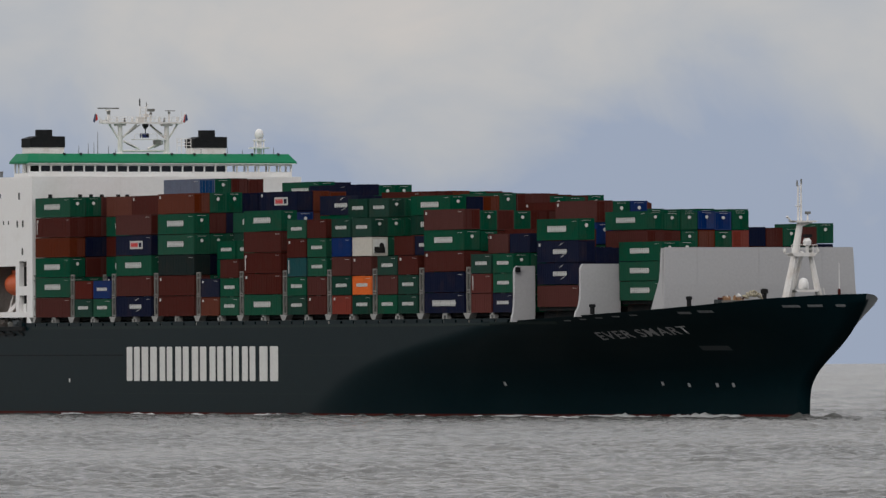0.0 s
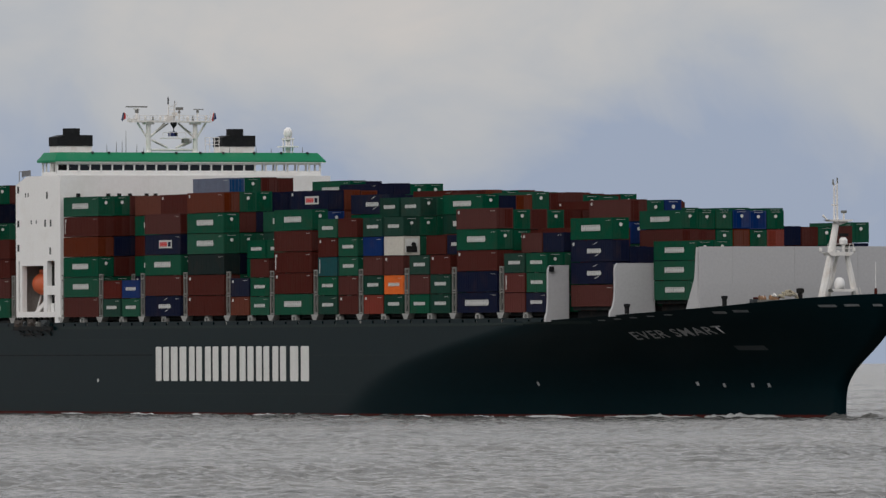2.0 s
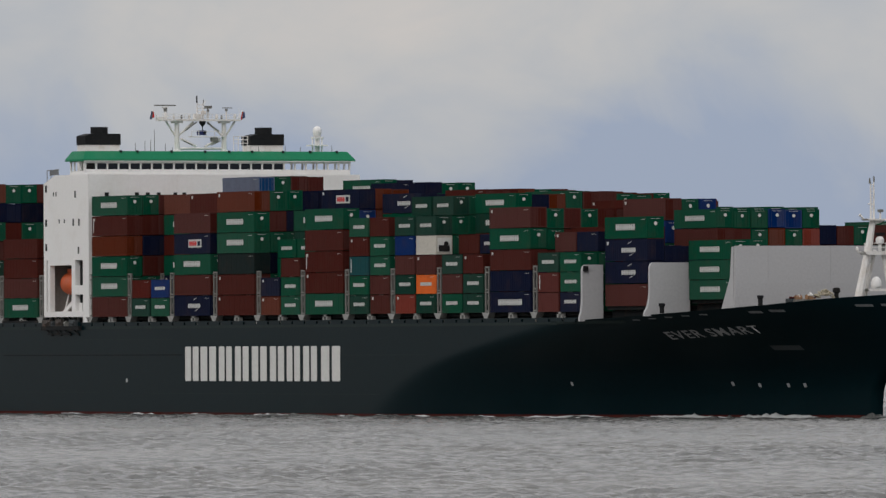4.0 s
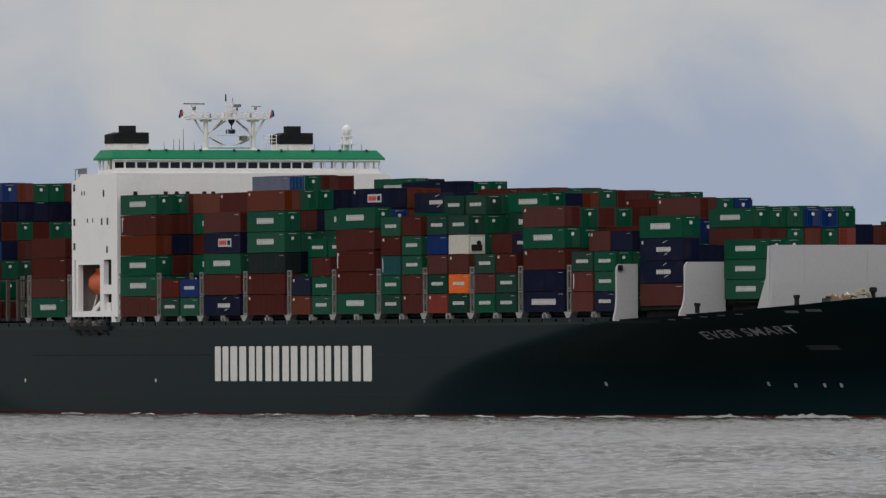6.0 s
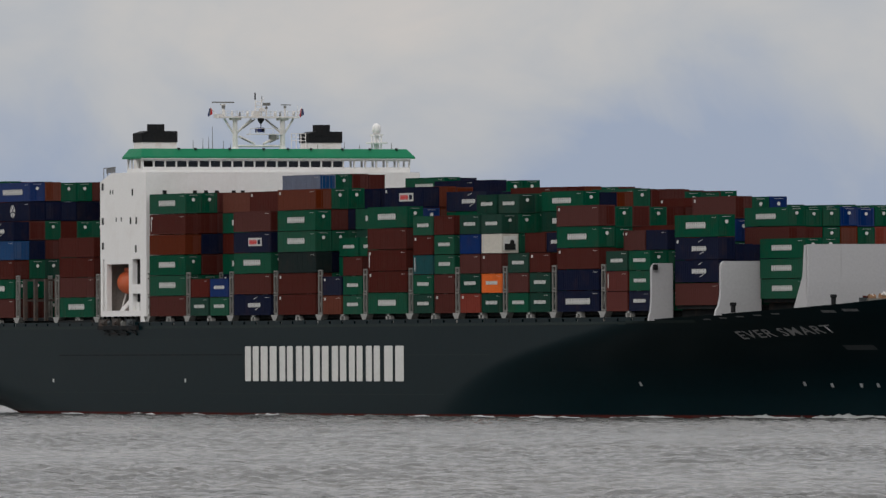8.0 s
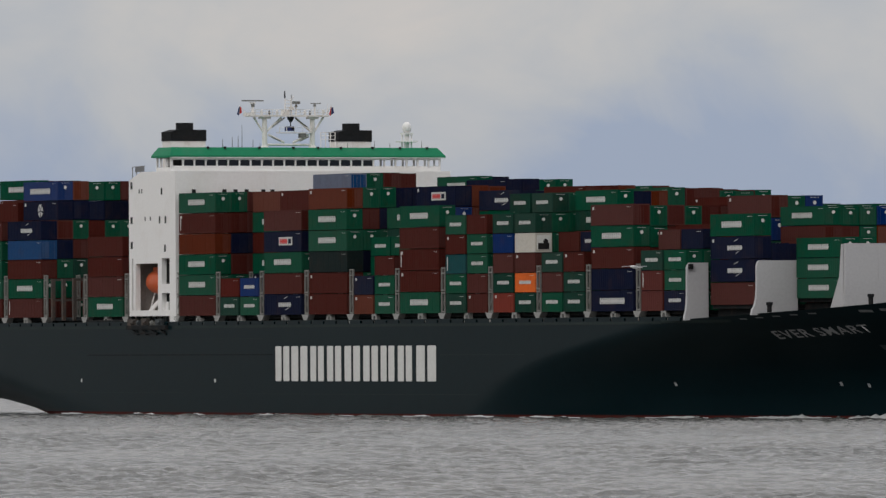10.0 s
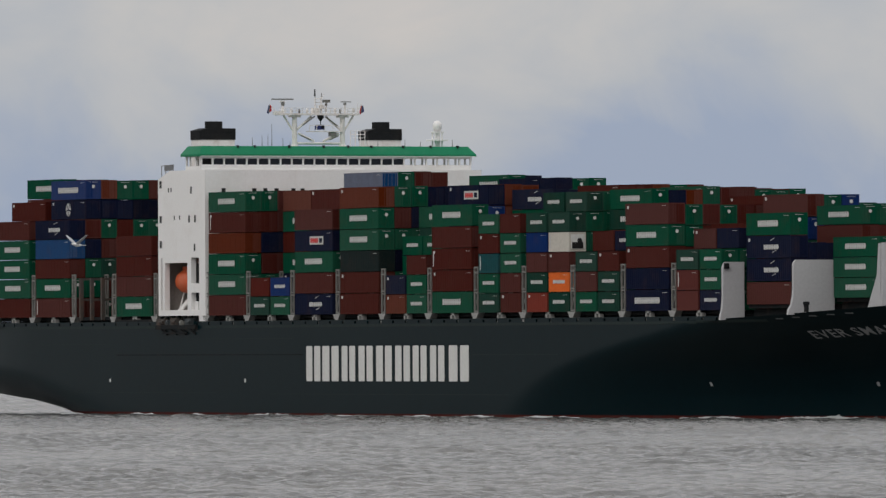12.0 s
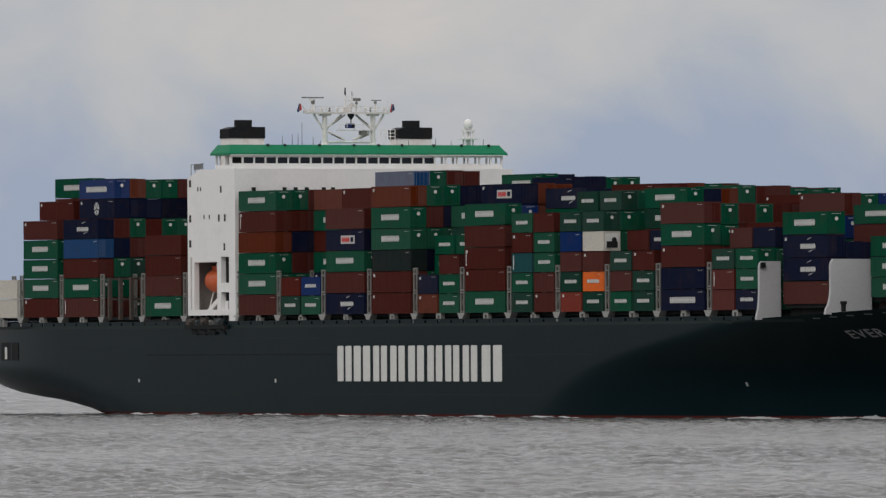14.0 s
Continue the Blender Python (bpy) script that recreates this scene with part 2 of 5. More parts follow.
def sea_material():
    m = bpy.data.materials.new("grey_sea_water")
    m.use_nodes = True
    nt = m.node_tree
    L = nt.links.new
    b = nt.nodes["Principled BSDF"]
    b.inputs["Roughness"].default_value = 0.15
    b.inputs["IOR"].default_value = 1.333
    tc = nt.nodes.new("ShaderNodeTexCoord")
    n0 = wn(nt, "ShaderNodeTexNoise", inp={"Scale": 0.012, "Detail": 3.0})
    L(tc.outputs["Object"], n0.inputs["Vector"])
    r = nt.nodes.new("ShaderNodeValToRGB")
    r.color_ramp.elements[0].position, r.color_ramp.elements[0].color = 0.3, (0.072, 0.076, 0.074, 1)
    r.color_ramp.elements[1].position, r.color_ramp.elements[1].color = 0.7, (0.122, 0.120, 0.112, 1)
    L(n0.outputs[0], r.inputs[0]); L(r.outputs[0], b.inputs["Base Color"])
    # small chop on top of the modelled waves
    mp = nt.nodes.new("ShaderNodeMapping"); mp.inputs["Scale"].default_value = (0.75, 0.9, 1.0)
    L(tc.outputs["Object"], mp.inputs[0])
    a = wn(nt, "ShaderNodeTexNoise", inp={"Scale": 1.0, "Detail": 2.5, "Roughness": 0.5, "Distortion": 0.1})
    L(mp.outputs[0], a.inputs["Vector"])
    bp = nt.nodes.new("ShaderNodeBump")
    bp.inputs["Strength"].default_value = 1.0; bp.inputs["Distance"].default_value = 0.55
    L(a.outputs[0], bp.inputs["Height"]); L(bp.outputs[0], b.inputs["Normal"])
    return m


def build_sea():
    """Short wind waves, fine in the water before the ship and coarser towards the horizon."""
    ys = [-400.0, 0.0, 350.0]
    y = 660.0
    while y < 1620:
        ys.append(y); y += 0.62
    while y < 5700:
        ys.append(y); y += 1.4 + (y - 1620) * 0.0045
    ys = np.array(ys)
    us = np.concatenate([[-14, -6, -2.4], np.linspace(-1.4, 1.4, 420), [2.4, 6, 14]])
    rng = np.random.RandomState(5)
    U, Yg = np.meshgrid(us, ys)
    Xg = U * np.maximum(Yg, 300) * 0.0392
    step = np.maximum(np.gradient(ys), 0.62)[:, None]
    Z = np.zeros_like(Xg)
    gust = 0.75 + 0.35 * np.sin(Xg * 0.045 + 0.7 * np.sin(Yg * 0.012)) * np.sin(Yg * 0.019 + 1.3)
    for i in range(38):
        lam = 1.15 * (1.05 ** i)
        ang = radians(-75) + rng.normal(0, 1.0)
        k = 2 * math.pi / lam
        amp = 0.0110 * lam ** 0.75
        warp = 0.9 * np.sin(Xg * 0.11 / lam ** 0.5 + i) + 0.9 * np.sin(Yg * 0.07 / lam ** 0.5 - i * 1.7)
        s = np.sin(k * (math.cos(ang) * Xg + math.sin(ang) * Yg) + rng.uniform(0, 6.28) + warp)
        Z += amp * (s + 0.5 * s * s - 0.25) * np.clip(lam / (1.5 * step) - 0.3, 0, 1)
    for i in range(12):                                               # longer, lower swell
        lam = 6.5 * (1.12 ** i)
        ang = radians(-80) + rng.normal(0, 0.5)
        s = np.sin(2 * math.pi / lam * (math.cos(ang) * Xg + math.sin(ang) * Yg) + rng.uniform(0, 6.28) + np.sin(Xg * 0.05 + i) + np.sin(Yg * 0.03 - i))
        Z += 0.026 * (1 + np.clip((Yg - 1650) / 500, 0, 2.2)) * (s + 0.5 * s * s - 0.25) * np.clip(lam / (1.8 * step) - 0.3, 0, 1)
    Z *= gust * (np.abs(U) < 1.5) * (Yg > 600) * np.clip((5300 - Yg) / 900, 0, 1)
    n, mc = Xg.shape
    idx = np.arange(n * mc).reshape(n, mc)
    quads = np.stack([idx[:-1, :-1], idx[:-1, 1:], idx[1:, 1:], idx[1:, :-1]], -1).reshape(-1)
    me = bpy.data.meshes.new("water")
    me.vertices.add(n * mc)
    me.vertices.foreach_set("co", np.stack([Xg, Yg, Z], -1).astype(np.float32).reshape(-1))
    me.loops.add(len(quads))
    me.loops.foreach_set("vertex_index", quads.astype(np.int32))
    me.polygons.add(len(quads) // 4)
    me.polygons.foreach_set("loop_start", np.arange(0, len(quads), 4, dtype=np.int32))
    me.polygons.foreach_set("use_smooth", np.ones(len(quads) // 4, dtype=bool))
    me.update(calc_edges=True)
    me.materials.append(sea_material())
    return tagged(new("water", me), "grey choppy open sea under cloud, small waves", "sea", kind="structure")


water = build_sea()

# ---- the ship's hull ----
ZL = [-3.0, 0.0, 3.0, 5.1, 7.3, 10.15, 12.8, 15.8]
T_Z = [168.3, 168.4, 168.5, 169.3, 173.2, 179.2, 182.3, 184.6]     # stem, by height
XS_Z = [58, 61, 67, 72, 80, 100, 120, 132]                          # where the side begins to draw in
P_Z = [1.5, 1.5, 1.5, 1.55, 1.6, 1.7, 1.8, 1.9]
BEAM = 21.4


def deck_z(x):
    return float(np.interp(x, [118, 124, 136, 152.6, 161.8, 170, 179, 184], [12.6, 12.72, 13.15, 13.94, 14.54, 15.25, 15.78, 15.9]))


def stern_z(x):
    """Underside of the stern counter."""
    return float(np.interp(x, [-125.5, -116, -109, -99, -90, -83, -72], [4.0, 3.0, 2.6, 2.0, 1.15, 0.33, -3.0]))


def stem_x(z):
    return sum(float(np.interp(z + d, ZL, T_Z)) for d in (-1.5, -1.0, -0.5, 0, 0.5, 1.0, 1.5)) / 7


def half_breadth(x, z):
    xs, tt, pp = sum(float(np.interp(z + d, ZL, XS_Z)) for d in (-1.2, 0, 1.2)) / 3, stem_x(z), float(np.interp(z, ZL, P_Z))
    b = BEAM
    if x > xs:
        b = BEAM * max(0.0, 1 - min(1.0, (x - xs) / (tt - xs)) ** pp)
    if x < -45:
        f = min(1.0, (-45 - x) / 55)
        zt = -3 + f * 10.2
        zb = stern_z(x)
        if z < zt:
            k = min(1.0, (zt - z) / max(zt - zb, 0.1))
            b *= 1 - 0.13 * f * k ** 2.2
        b *= 1 - 0.06 * max(0.0, (-95 - x) / 23.5) ** 2
    return b


def build_hull(ship):
    aft = [-125.5, -121, -117, -112, -106, -100, -94, -88, -82, -76, -70, -62, -54, -45, -30, -10, 10, 30, 50, 58]
    fore = [i / 46 for i in range(1, 47)]
    vs = [i / 26 for i in range(27)]
    cols = []
    for i in range(len(aft) + len(fore)):
        row = []
        xn = aft[i] if i < len(aft) else 58 + (184.0 - 58) * fore[i - len(aft)]
        zd = deck_z(xn)
        zlo = stern_z(xn)
        zlist = [max(-3.0, zlo), max(0.0, zlo), max(0.42, zlo + 0.02)] if xn < -45 else [-3.0, 0.0, 0.42]
        zlist = zlist + [zlist[2] + (zd - zlist[2]) * v for v in vs[1:]]
        for z in zlist:
            x = xn if i < len(aft) else 58 + (stem_x(z) - 58) * fore[i - len(aft)]
            row.append((x, half_breadth(x, z), z))
        cols.append(row)
    bm = bmesh.new()
    n, k = len(cols), len(cols[0])
    grid = {}
    for side in (-1, 1):
        for i in range(n):
            for j in range(k):
                x, b, z = cols[i][j]
                grid[side, i, j] = bm.verts.new((x, side * b, z))
    for side in (-1, 1):
        for i in range(n - 1):
            for j in range(k - 1):
                q = [grid[side, i, j], grid[side, i + 1, j], grid[side, i + 1, j + 1], grid[side, i, j + 1]]
                f = bm.faces.new(q if side < 0 else q[::-1])
                f.material_index = 1 if j < 2 and cols[i][j + 1][2] < 1.0 else 0
    for i in range(n - 1):                                            # deck and bottom
        bm.faces.new([grid[-1, i, k - 1], grid[-1, i + 1, k - 1], grid[1, i + 1, k - 1], grid[1, i, k - 1]]).material_index = 2
        bm.faces.new([grid[1, i, 0], grid[1, i + 1, 0], grid[-1, i + 1, 0], grid[-1, i, 0]]).material_index = 0
    for j in range(k - 1):                                            # transom
        bm.faces.new([grid[1, 0, j], grid[-1, 0, j], grid[-1, 0, j + 1], grid[1, 0, j + 1]]).material_index = 0
    bmesh.ops.remove_doubles(bm, verts=bm.verts, dist=0.004)
    hull = part("hull", bm, [M["hull"], M["boot"], M["deck"]], ship, "dark green steel hull with red antifouling at the waterline", smooth=True)
    me = hull.data
    import_sharp(me)
    return hull


def import_sharp(me, angle=35):
    """Mark edges sharper than the angle, for smooth shading."""
    bm = bmesh.new()
    bm.from_mesh(me)
    for e in bm.edges:
        stem = all(abs(v.co.y) < 0.2 and v.co.x > 150 and v.co.z < 15 for v in e.verts)
        e.smooth = stem or not (len(e.link_faces) == 2 and e.calc_face_angle(0) > radians(angle))
    bm.to_mesh(me)
    bm.free()


ship = tagged(new("container_ship"), "dark green container ship with white deckhouse under way at sea", "ship")
sails(ship, Matrix())
hull = build_hull(ship)


def side_strip(bm, x0, x1, z0, z1, off=0.03, n=1):
    """A strip laid on the starboard hull plating."""
    prev = None
    for i in range(n + 1):
        x = x0 + (x1 - x0) * i / n
        pts = [bm.verts.new((x, -half_breadth(x, z) - off, z)) for z in (z0, z1)]
        back = [bm.verts.new((x, -half_breadth(x, z) + 0.05, z)) for z in (z0, z1)]
        cur = (pts[0], pts[1], back[1], back[0])
        if prev:
            for a in range(4):
                b = (a + 1) % 4
                bm.faces.new((prev[a], cur[a], cur[b], prev[b]))
        else:
            bm.faces.new(cur)
        prev = cur
    bm.faces.new(prev[::-1])
    bmesh.ops.recalc_face_normals(bm, faces=bm.faces)


# company marking on the hull: nine plain upright glyph blocks
GLYPHS = [(0.0, 4.5), (5.2, 10.4), (11.4, 15.7), (16.8, 21.3), (22.4, 27.3), (28.4, 33.0), (33.9, 38.2), (39.3, 43.7), (45.1, 51.2)]
for gx0, gx1 in GLYPHS:
    bm = bmesh.new()
    w = gx1 - gx0
    for x0, x1 in ((gx0, gx0 + w * 0.43), (gx0 + w * 0.57, gx1)):
        prism(bm, [(x0 + 0.15, 4.78), (x1 - 0.15, 4.78), (x1, 4.95), (x1, 9.4), (x1 - 0.15, 9.58), (x0 + 0.15, 9.58), (x0, 9.4), (x0, 4.95)], 1, -BEAM - 0.035, -BEAM + 0.02)
    part("hull_marking", bm, M["mark"], ship, "large white painted company marking block")
# draught and tug marks
for tx, tz in ((-20.2, 4.5), (-66.3, 4.5), (111.3, 4.1), (142.6, 4.1), (147.4, 3.9), (152.5, 3.9), (155.4, 3.9)):
    bm = bmesh.new()
    side_strip(bm, tx - 0.22, tx + 0.22, tz + 0.1, tz + 0.6)
    part("tug_mark", bm, M["mark"] if tx < 100 else M["namewhite"], ship, "small white painted mark")
# weld seam along the side
bm = bmesh.new()
side_strip(bm, -64, -1.2, 8.35, 8.5, 0.05)
part("rubbing_strake", bm, M["dark"], ship)
# lapped plate edges along the flat side
for sx0, sx1, sz in ((52.4, 78, 8.3), (-100, -66, 9.9), (-40, -4, 10.6), (-12, 64, 3.0), (-84, -30, 3.1)):
    bm = bmesh.new(); side_strip(bm, sx0, sx1, sz, sz + 0.07, 0.03, 10)
    part("plate_edge", bm, M["strake"], ship)


def hull_text(body, x0, x1, z0, z1, z1b):
    """Ship's name bent on the starboard bow plating."""
    cu = bpy.data.curves.new("name", "FONT")
    cu.body = body
    cu.resolution_u = 3
    cu.offset = 0.012
    cu.space_character = 1.14
    tmp = new("ship_name", cu)
    bpy.context.view_layer.update()
    me = bpy.data.meshes.new_from_object(tmp.evaluated_get(bpy.context.evaluated_depsgraph_get()))
    bpy.data.objects.remove(tmp)
    co = np.array([v.co[:] for v in me.vertices])
    lo, hi = co.min(0), co.max(0)
    for v in me.vertices:
        u = (v.co.x - lo[0]) / (hi[0] - lo[0])
        w = (v.co.y - lo[1]) / (hi[1] - lo[1])
        x = x0 + (x1 - x0) * u
        z = z0 + (z1 - z0) * w + (z1b - z1) * u
        v.co = (x, -half_breadth(x, z) - 0.06, z)
    me.materials.append(M["namewhite"])
    ob = new("ship_name", me)
    ob.parent = ship
    return tagged(ob, "weathered white painted ship name lettering")


hull_text("EVER SMART", 139.0, 156.2, 10.15, 11.15, 11.95)
# pale fairlead rims and a grey recess plate on the bow
for fx0, fx1, fz in ((157.6, 159.6, 13.45), (160.9, 163.1, 13.6), (173.4, 175.6, 14.2), (176.7, 178.5, 14.25), (180.2, 181.3, 14.25)):
    bm = bmesh.new(); side_strip(bm, fx0, fx1, fz, fz + 0.30, 0.05, 4)
    part("fairlead", bm, M["rim"], ship, "pale mooring fairlead rim")
bm = bmesh.new(); side_strip(bm, 154.4, 159.4, 8.75, 9.35, 0.03, 6)
part("recess_plate", bm, M["steel_dim"], ship, "dull grey plate on the bow")

# ---- containers ----
CW = 2.438
CH = 2.591


def container_mesh(key, length):
    """Steel box: corner posts and rails proud of ribbed panels."""
    bm = bmesh.new()
    t = 0.04
    box(bm, t, length - t, t, CW - t, 0.05, CH - 0.03)
    for x in (0.0, length - 0.16):
        for y in (0.0, CW - 0.14):
            box(bm, x, x + 0.16, y, y + 0.14, 0, CH)
    for y in (0.0, CW - 0.07):
        box(bm, 0.16, length - 0.16, y, y + 0.07, 0, 0.16)
        box(bm, 0.16, length - 0.16, y, y + 0.07, CH - 0.1, CH - 0.005)
    for x in (0.0, length - 0.08):
        box(bm, x, x + 0.08, 0.14, CW - 0.14, 0, 0.16)
        box(bm, x, x + 0.08, 0.14, CW - 0.14, CH - 0.12, CH - 0.005)
    n = int(length / 0.56)
    for i in range(n):                                               # rib pairs of the ribbed side panels
        x = 0.3 + (length - 0.6) * (i + 0.5) / n
        for y0, y1 in ((0.015, 0.045), (CW - 0.045, CW - 0.015)):
            box(bm, x - 0.13, x + 0.13, y0, y1, 0.16, CH - 0.1)
    return mesh_of("container_body", bm, M["c" + key])


def door_mesh(key):
    bm = bmesh.new()
    box(bm, 0, 0.05, 0.0, 1.06, 0.0, 2.28)
    for z in (0.45, 1.14, 1.83):
        box(bm, 0.05, 0.075, 0.04, 1.02, z - 0.05, z + 0.05)
    return mesh_of("door", bm, M["c" + key])


def rod_mesh(key):
    bm = bmesh.new()
    beam(bm, (0, 0, 0), (0, 0, 2.4), 0.022, 5)
    return mesh_of("lock_rod", bm, M["c" + key])


def bars_mesh(name, w, h, n, mat):
    """Plain row of upright bars for a marking, in the XZ plane."""
    bm = bmesh.new()
    p = w / n
    for i in range(n):
        box(bm, i * p, i * p + p * 0.80, -0.008, 0.0, 0, h)
    box(bm, 0, w, -0.006, 0.0, h * 0.30, h * 0.66)
    return mesh_of(name, bm, mat)


def disc_mesh():
    bm = bmesh.new()
    prism(bm, [(0.23 * math.cos(a * math.pi / 7), 0.23 * math.sin(a * math.pi / 7)) for a in range(14)], 0, 0.0, 0.01)
    return mesh_of("emblem", bm, M["mark"])


BODY, DOOR, ROD = {}, {}, {}
for key in COLOURS:
    BODY[key, 2] = container_mesh(key, 12.19)
    BODY[key, 1] = container_mesh(key, 6.06)
    DOOR[key] = door_mesh(key)
    ROD[key] = rod_mesh(key)
DOOR["L"] = door_mesh("s")
BIG_MARK = bars_mesh("marking", 5.6, 0.72, 9, M["cmark"])
SMALL_MARK = bars_mesh("marking", 3.5, 0.48, 9, M["cmark"])
MID_MARK = bars_mesh("marking", 4.1, 0.56, 6, M["cmark"])
WIDE_MARK = bars_mesh("marking", 7.2, 0.75, 14, M["cmark"])
TINY_MARK = bars_mesh("end_marking", 1.3, 0.045, 6, M["cmark"])
STRIPE = bars_mesh("marking", 0.28, 1.9, 1, M["cmark"])
EMBLEM = disc_mesh()
SWOOSH = bars_mesh("marking", 1.3, 0.08, 1, M["cmark"])
bm = bmesh.new()
for a0 in range(5):
    prism(bm, [(r * math.cos(a0 * 1.257 + d), r * math.sin(a0 * 1.257 + d)) for r, d in ((0.15, 0.1), (0.95, -0.2), (0.95, 0.75), (0.15, 0.5))], 0, -0.01, 0.0)
ROUND = mesh_of("marking", bm, M["cmark"])
bm = bmesh.new(); box(bm, 0, 4.4, -0.008, 0, 0, 1.05); RED_PANEL = mesh_of("marking", bm, M["cmark"])
bm = bmesh.new(); box(bm, 0, 0.9, -0.008, 0, 0, 0.6); BLUE_BLOCK = mesh_of("marking", bm, M["cN"])
bm = bmesh.new(); box(bm, 0, 0.5, -0.008, 0, 0, 0.36); PLATE = mesh_of("plate", bm, M["cmark"])
MARKS_RND = random.Random(23)
RED_BARS = bars_mesh("marking", 2.5, 0.6, 4, material("red_marking_paint", (0.5, 0.03, 0.03), 0.6))


def container(key, size, seen_side, seen_end, style):
    """One container at its aft starboard lower corner; parts only where they show."""
    words = COLOURS[key][0]
    length = 12.19 if size == 2 else 6.06
    kindword = "forty-foot" if size == 2 else "twenty-foot"
    box_ob = tagged(new("shipping_container"), f"{words} {kindword} steel shipping container stacked on the ship", "container", "deck cargo containers")
    share("body", BODY[key, size], box_ob)
    if seen_end:
        for y, s in ((0.15, 0), (1.23, 1)):
            d = share("door", DOOR[key], box_ob, pose(length - 0.04, y, 0.14))
            for ry in (0.28, 0.80):
                share("lock_rod", ROD[key], d, pose(0.09, ry, -0.06))
        if key == "W":
            bm = bmesh.new(); box(bm, length + 0.0, length + 0.06, 0.25, 2.2, 0.35, 2.3); part("cooling_unit", bm, M["mark"], box_ob)
            bm = bmesh.new(); box(bm, length + 0.06, length + 0.10, 0.4, 2.0, 0.4, 1.25); part("cooling_grille", bm, M["black"], box_ob, "black cooling unit grille")
            bm = bmesh.new(); prism(bm, [(1.5 + 0.35 * math.cos(a * math.pi / 6), 1.45 + 0.35 * math.sin(a * math.pi / 6)) for a in range(12)], 0, length + 0.06, length + 0.11); part("fan", bm, M["black"], box_ob)
        if key in "Ggb":
            share("emblem", EMBLEM, box_ob, pose(length + 0.10, 1.22, 1.75), "round white emblem")
            share("end_marking", TINY_MARK, box_ob, pose(length + 0.12, 0.55, 2.32, 0, 0, 90))
    if seen_side:
        if MARKS_RND.random() < 0.75 and key != "W":
            share("serial_marking", TINY_MARK, box_ob, pose(length - 1.75, -0.003, 2.22), "tiny pale serial marking")
        if key in "BORN" and MARKS_RND.random() < 0.35:
            share("plate", PLATE, box_ob, pose(0.5, -0.003, 1.95), "small white plate")
        zc = 1.0
        if style == "mark":
            if size == 2:
                share("marking", BIG_MARK, box_ob, pose((length - 5.6) / 2 - 0.1, -0.002, zc), "white plain company marking")
            else:
                share("marking", SMALL_MARK, box_ob, pose((length - 3.5) / 2, -0.002, zc + 0.1), "white plain company marking")
        elif style == "mid":
            share("marking", MID_MARK, box_ob, pose((length - 3.9) / 2 + 0.6, -0.002, zc), "white plain company marking")
            for sx, sz in ((0.5, 0.72), (0.9, -0.72)):
                share("marking", SWOOSH, box_ob, pose(length / 2 + sx, -0.002, zc + 0.30 + sz, 0, -13, 0), "slanted white stroke")
        elif style == "round":
            share("marking", ROUND, box_ob, pose(length / 2, -0.002, 1.3, 0, 0, 90), "round white marking")
        elif style == "wide":
            share("marking", WIDE_MARK, box_ob, pose((length - 7.2) / 2, -0.002, zc - 0.1), "white plain company marking")
        elif style == "red":
            share("marking", RED_PANEL, box_ob, pose(length * 0.40, -0.002, 0.8), "white marking panel")
            share("marking", RED_BARS, box_ob, pose(length * 0.40 + 0.3, -0.012, 1.02), "red marking bars")
            share("marking", BLUE_BLOCK, box_ob, pose(length * 0.40 + 3.1, -0.012, 1.02), "navy marking block")
        elif style == "stripe":
            share("marking", STRIPE, box_ob, pose(0.4, -0.002, 0.4), "white vertical marking")
    return box_ob


# Stacks: bay -> (aft x, floor z). Rows count from starboard, 2.5 m apart. Each stack is (colours from the bottom, top height or 0).
BAY_X = {"A5": -122.0, "A4": -107.4, "A3": -93.0, "A2": -78.6, "A1": -64.3, "B0": -32.5, "B1": -18.6, "B2": -4.0, "B3": 10.7, "B4": 25.2, "B5": 39.7,
         "B6": 54.0, "B7": 68.5, "B8": 83.0, "B9": 97.7, "B10": 112.2, "B11": 127.0, "B12": 141.1}
FLOOR = {"B11": 14.55, "B12": 15.3}
S = {}


def stack(bay, row, spec, top=0.0):
    S[bay, row] = (spec, top)


def rows(bay, first, specs, top):
    for i, s in enumerate(specs.split()):
        stack(bay, first + i, s, top)


# starboard faces and the steps behind them, bay by bay
stack("A5", 0, "WW", 19.4); rows("A5", 1, "WW GB BG BB", 19.4)
rows("A4", 0, "BGGGB BGGBGB BGBGNBG BBGNBGB GGBNBBG", 0)
S["A4", 0] = ("BGGGB", 27.85); S["A4", 1] = ("BGGBGB", 30.6)
stack("A3", 0, "BGBsN", 27.85); rows("A3", 1, "BGGNBNb GBgBGNO BGBgBNG GBgNGKG BBGGGKB GGBBGNB", 33.5)
rows("A2", 0, "- - - - BG GBG BGB GBB", 0)
stack("A1", 0, "GBBB", 25.3); rows("A1", 1, "BGBN GBNG BBGN GBBG", 25.2)
stack("B0", 0, "BGGOBG", 31.1); rows("B0", 1, "BGBNBG BGBNBB GBNBBB GBNBOB BGGBNB GBBNGB", 31.1)
rows("B1", 0, "gr/Gb gB/GN BNGBGO GBGBGO GBNBGB BGBNBO", 0)
S["B1", 2] = ("BNGBGO", 31.0); S["B1", 3] = ("GBGBGO", 31.0)
stack("B2", 0, "NBGNB", 28.3); rows("B2", 1, "NBGNBB GBGNBB", 31.0)
rows("B2", 3, "BGBNGBL GBBNGBG BGGBNGB GBBGNBB", 33.3)
stack("B3", 0, "BBdGGO", 31.1); rows("B3", 1, "BGKGBG NBGGNG GBNBGN BGBNGN", 31.1)
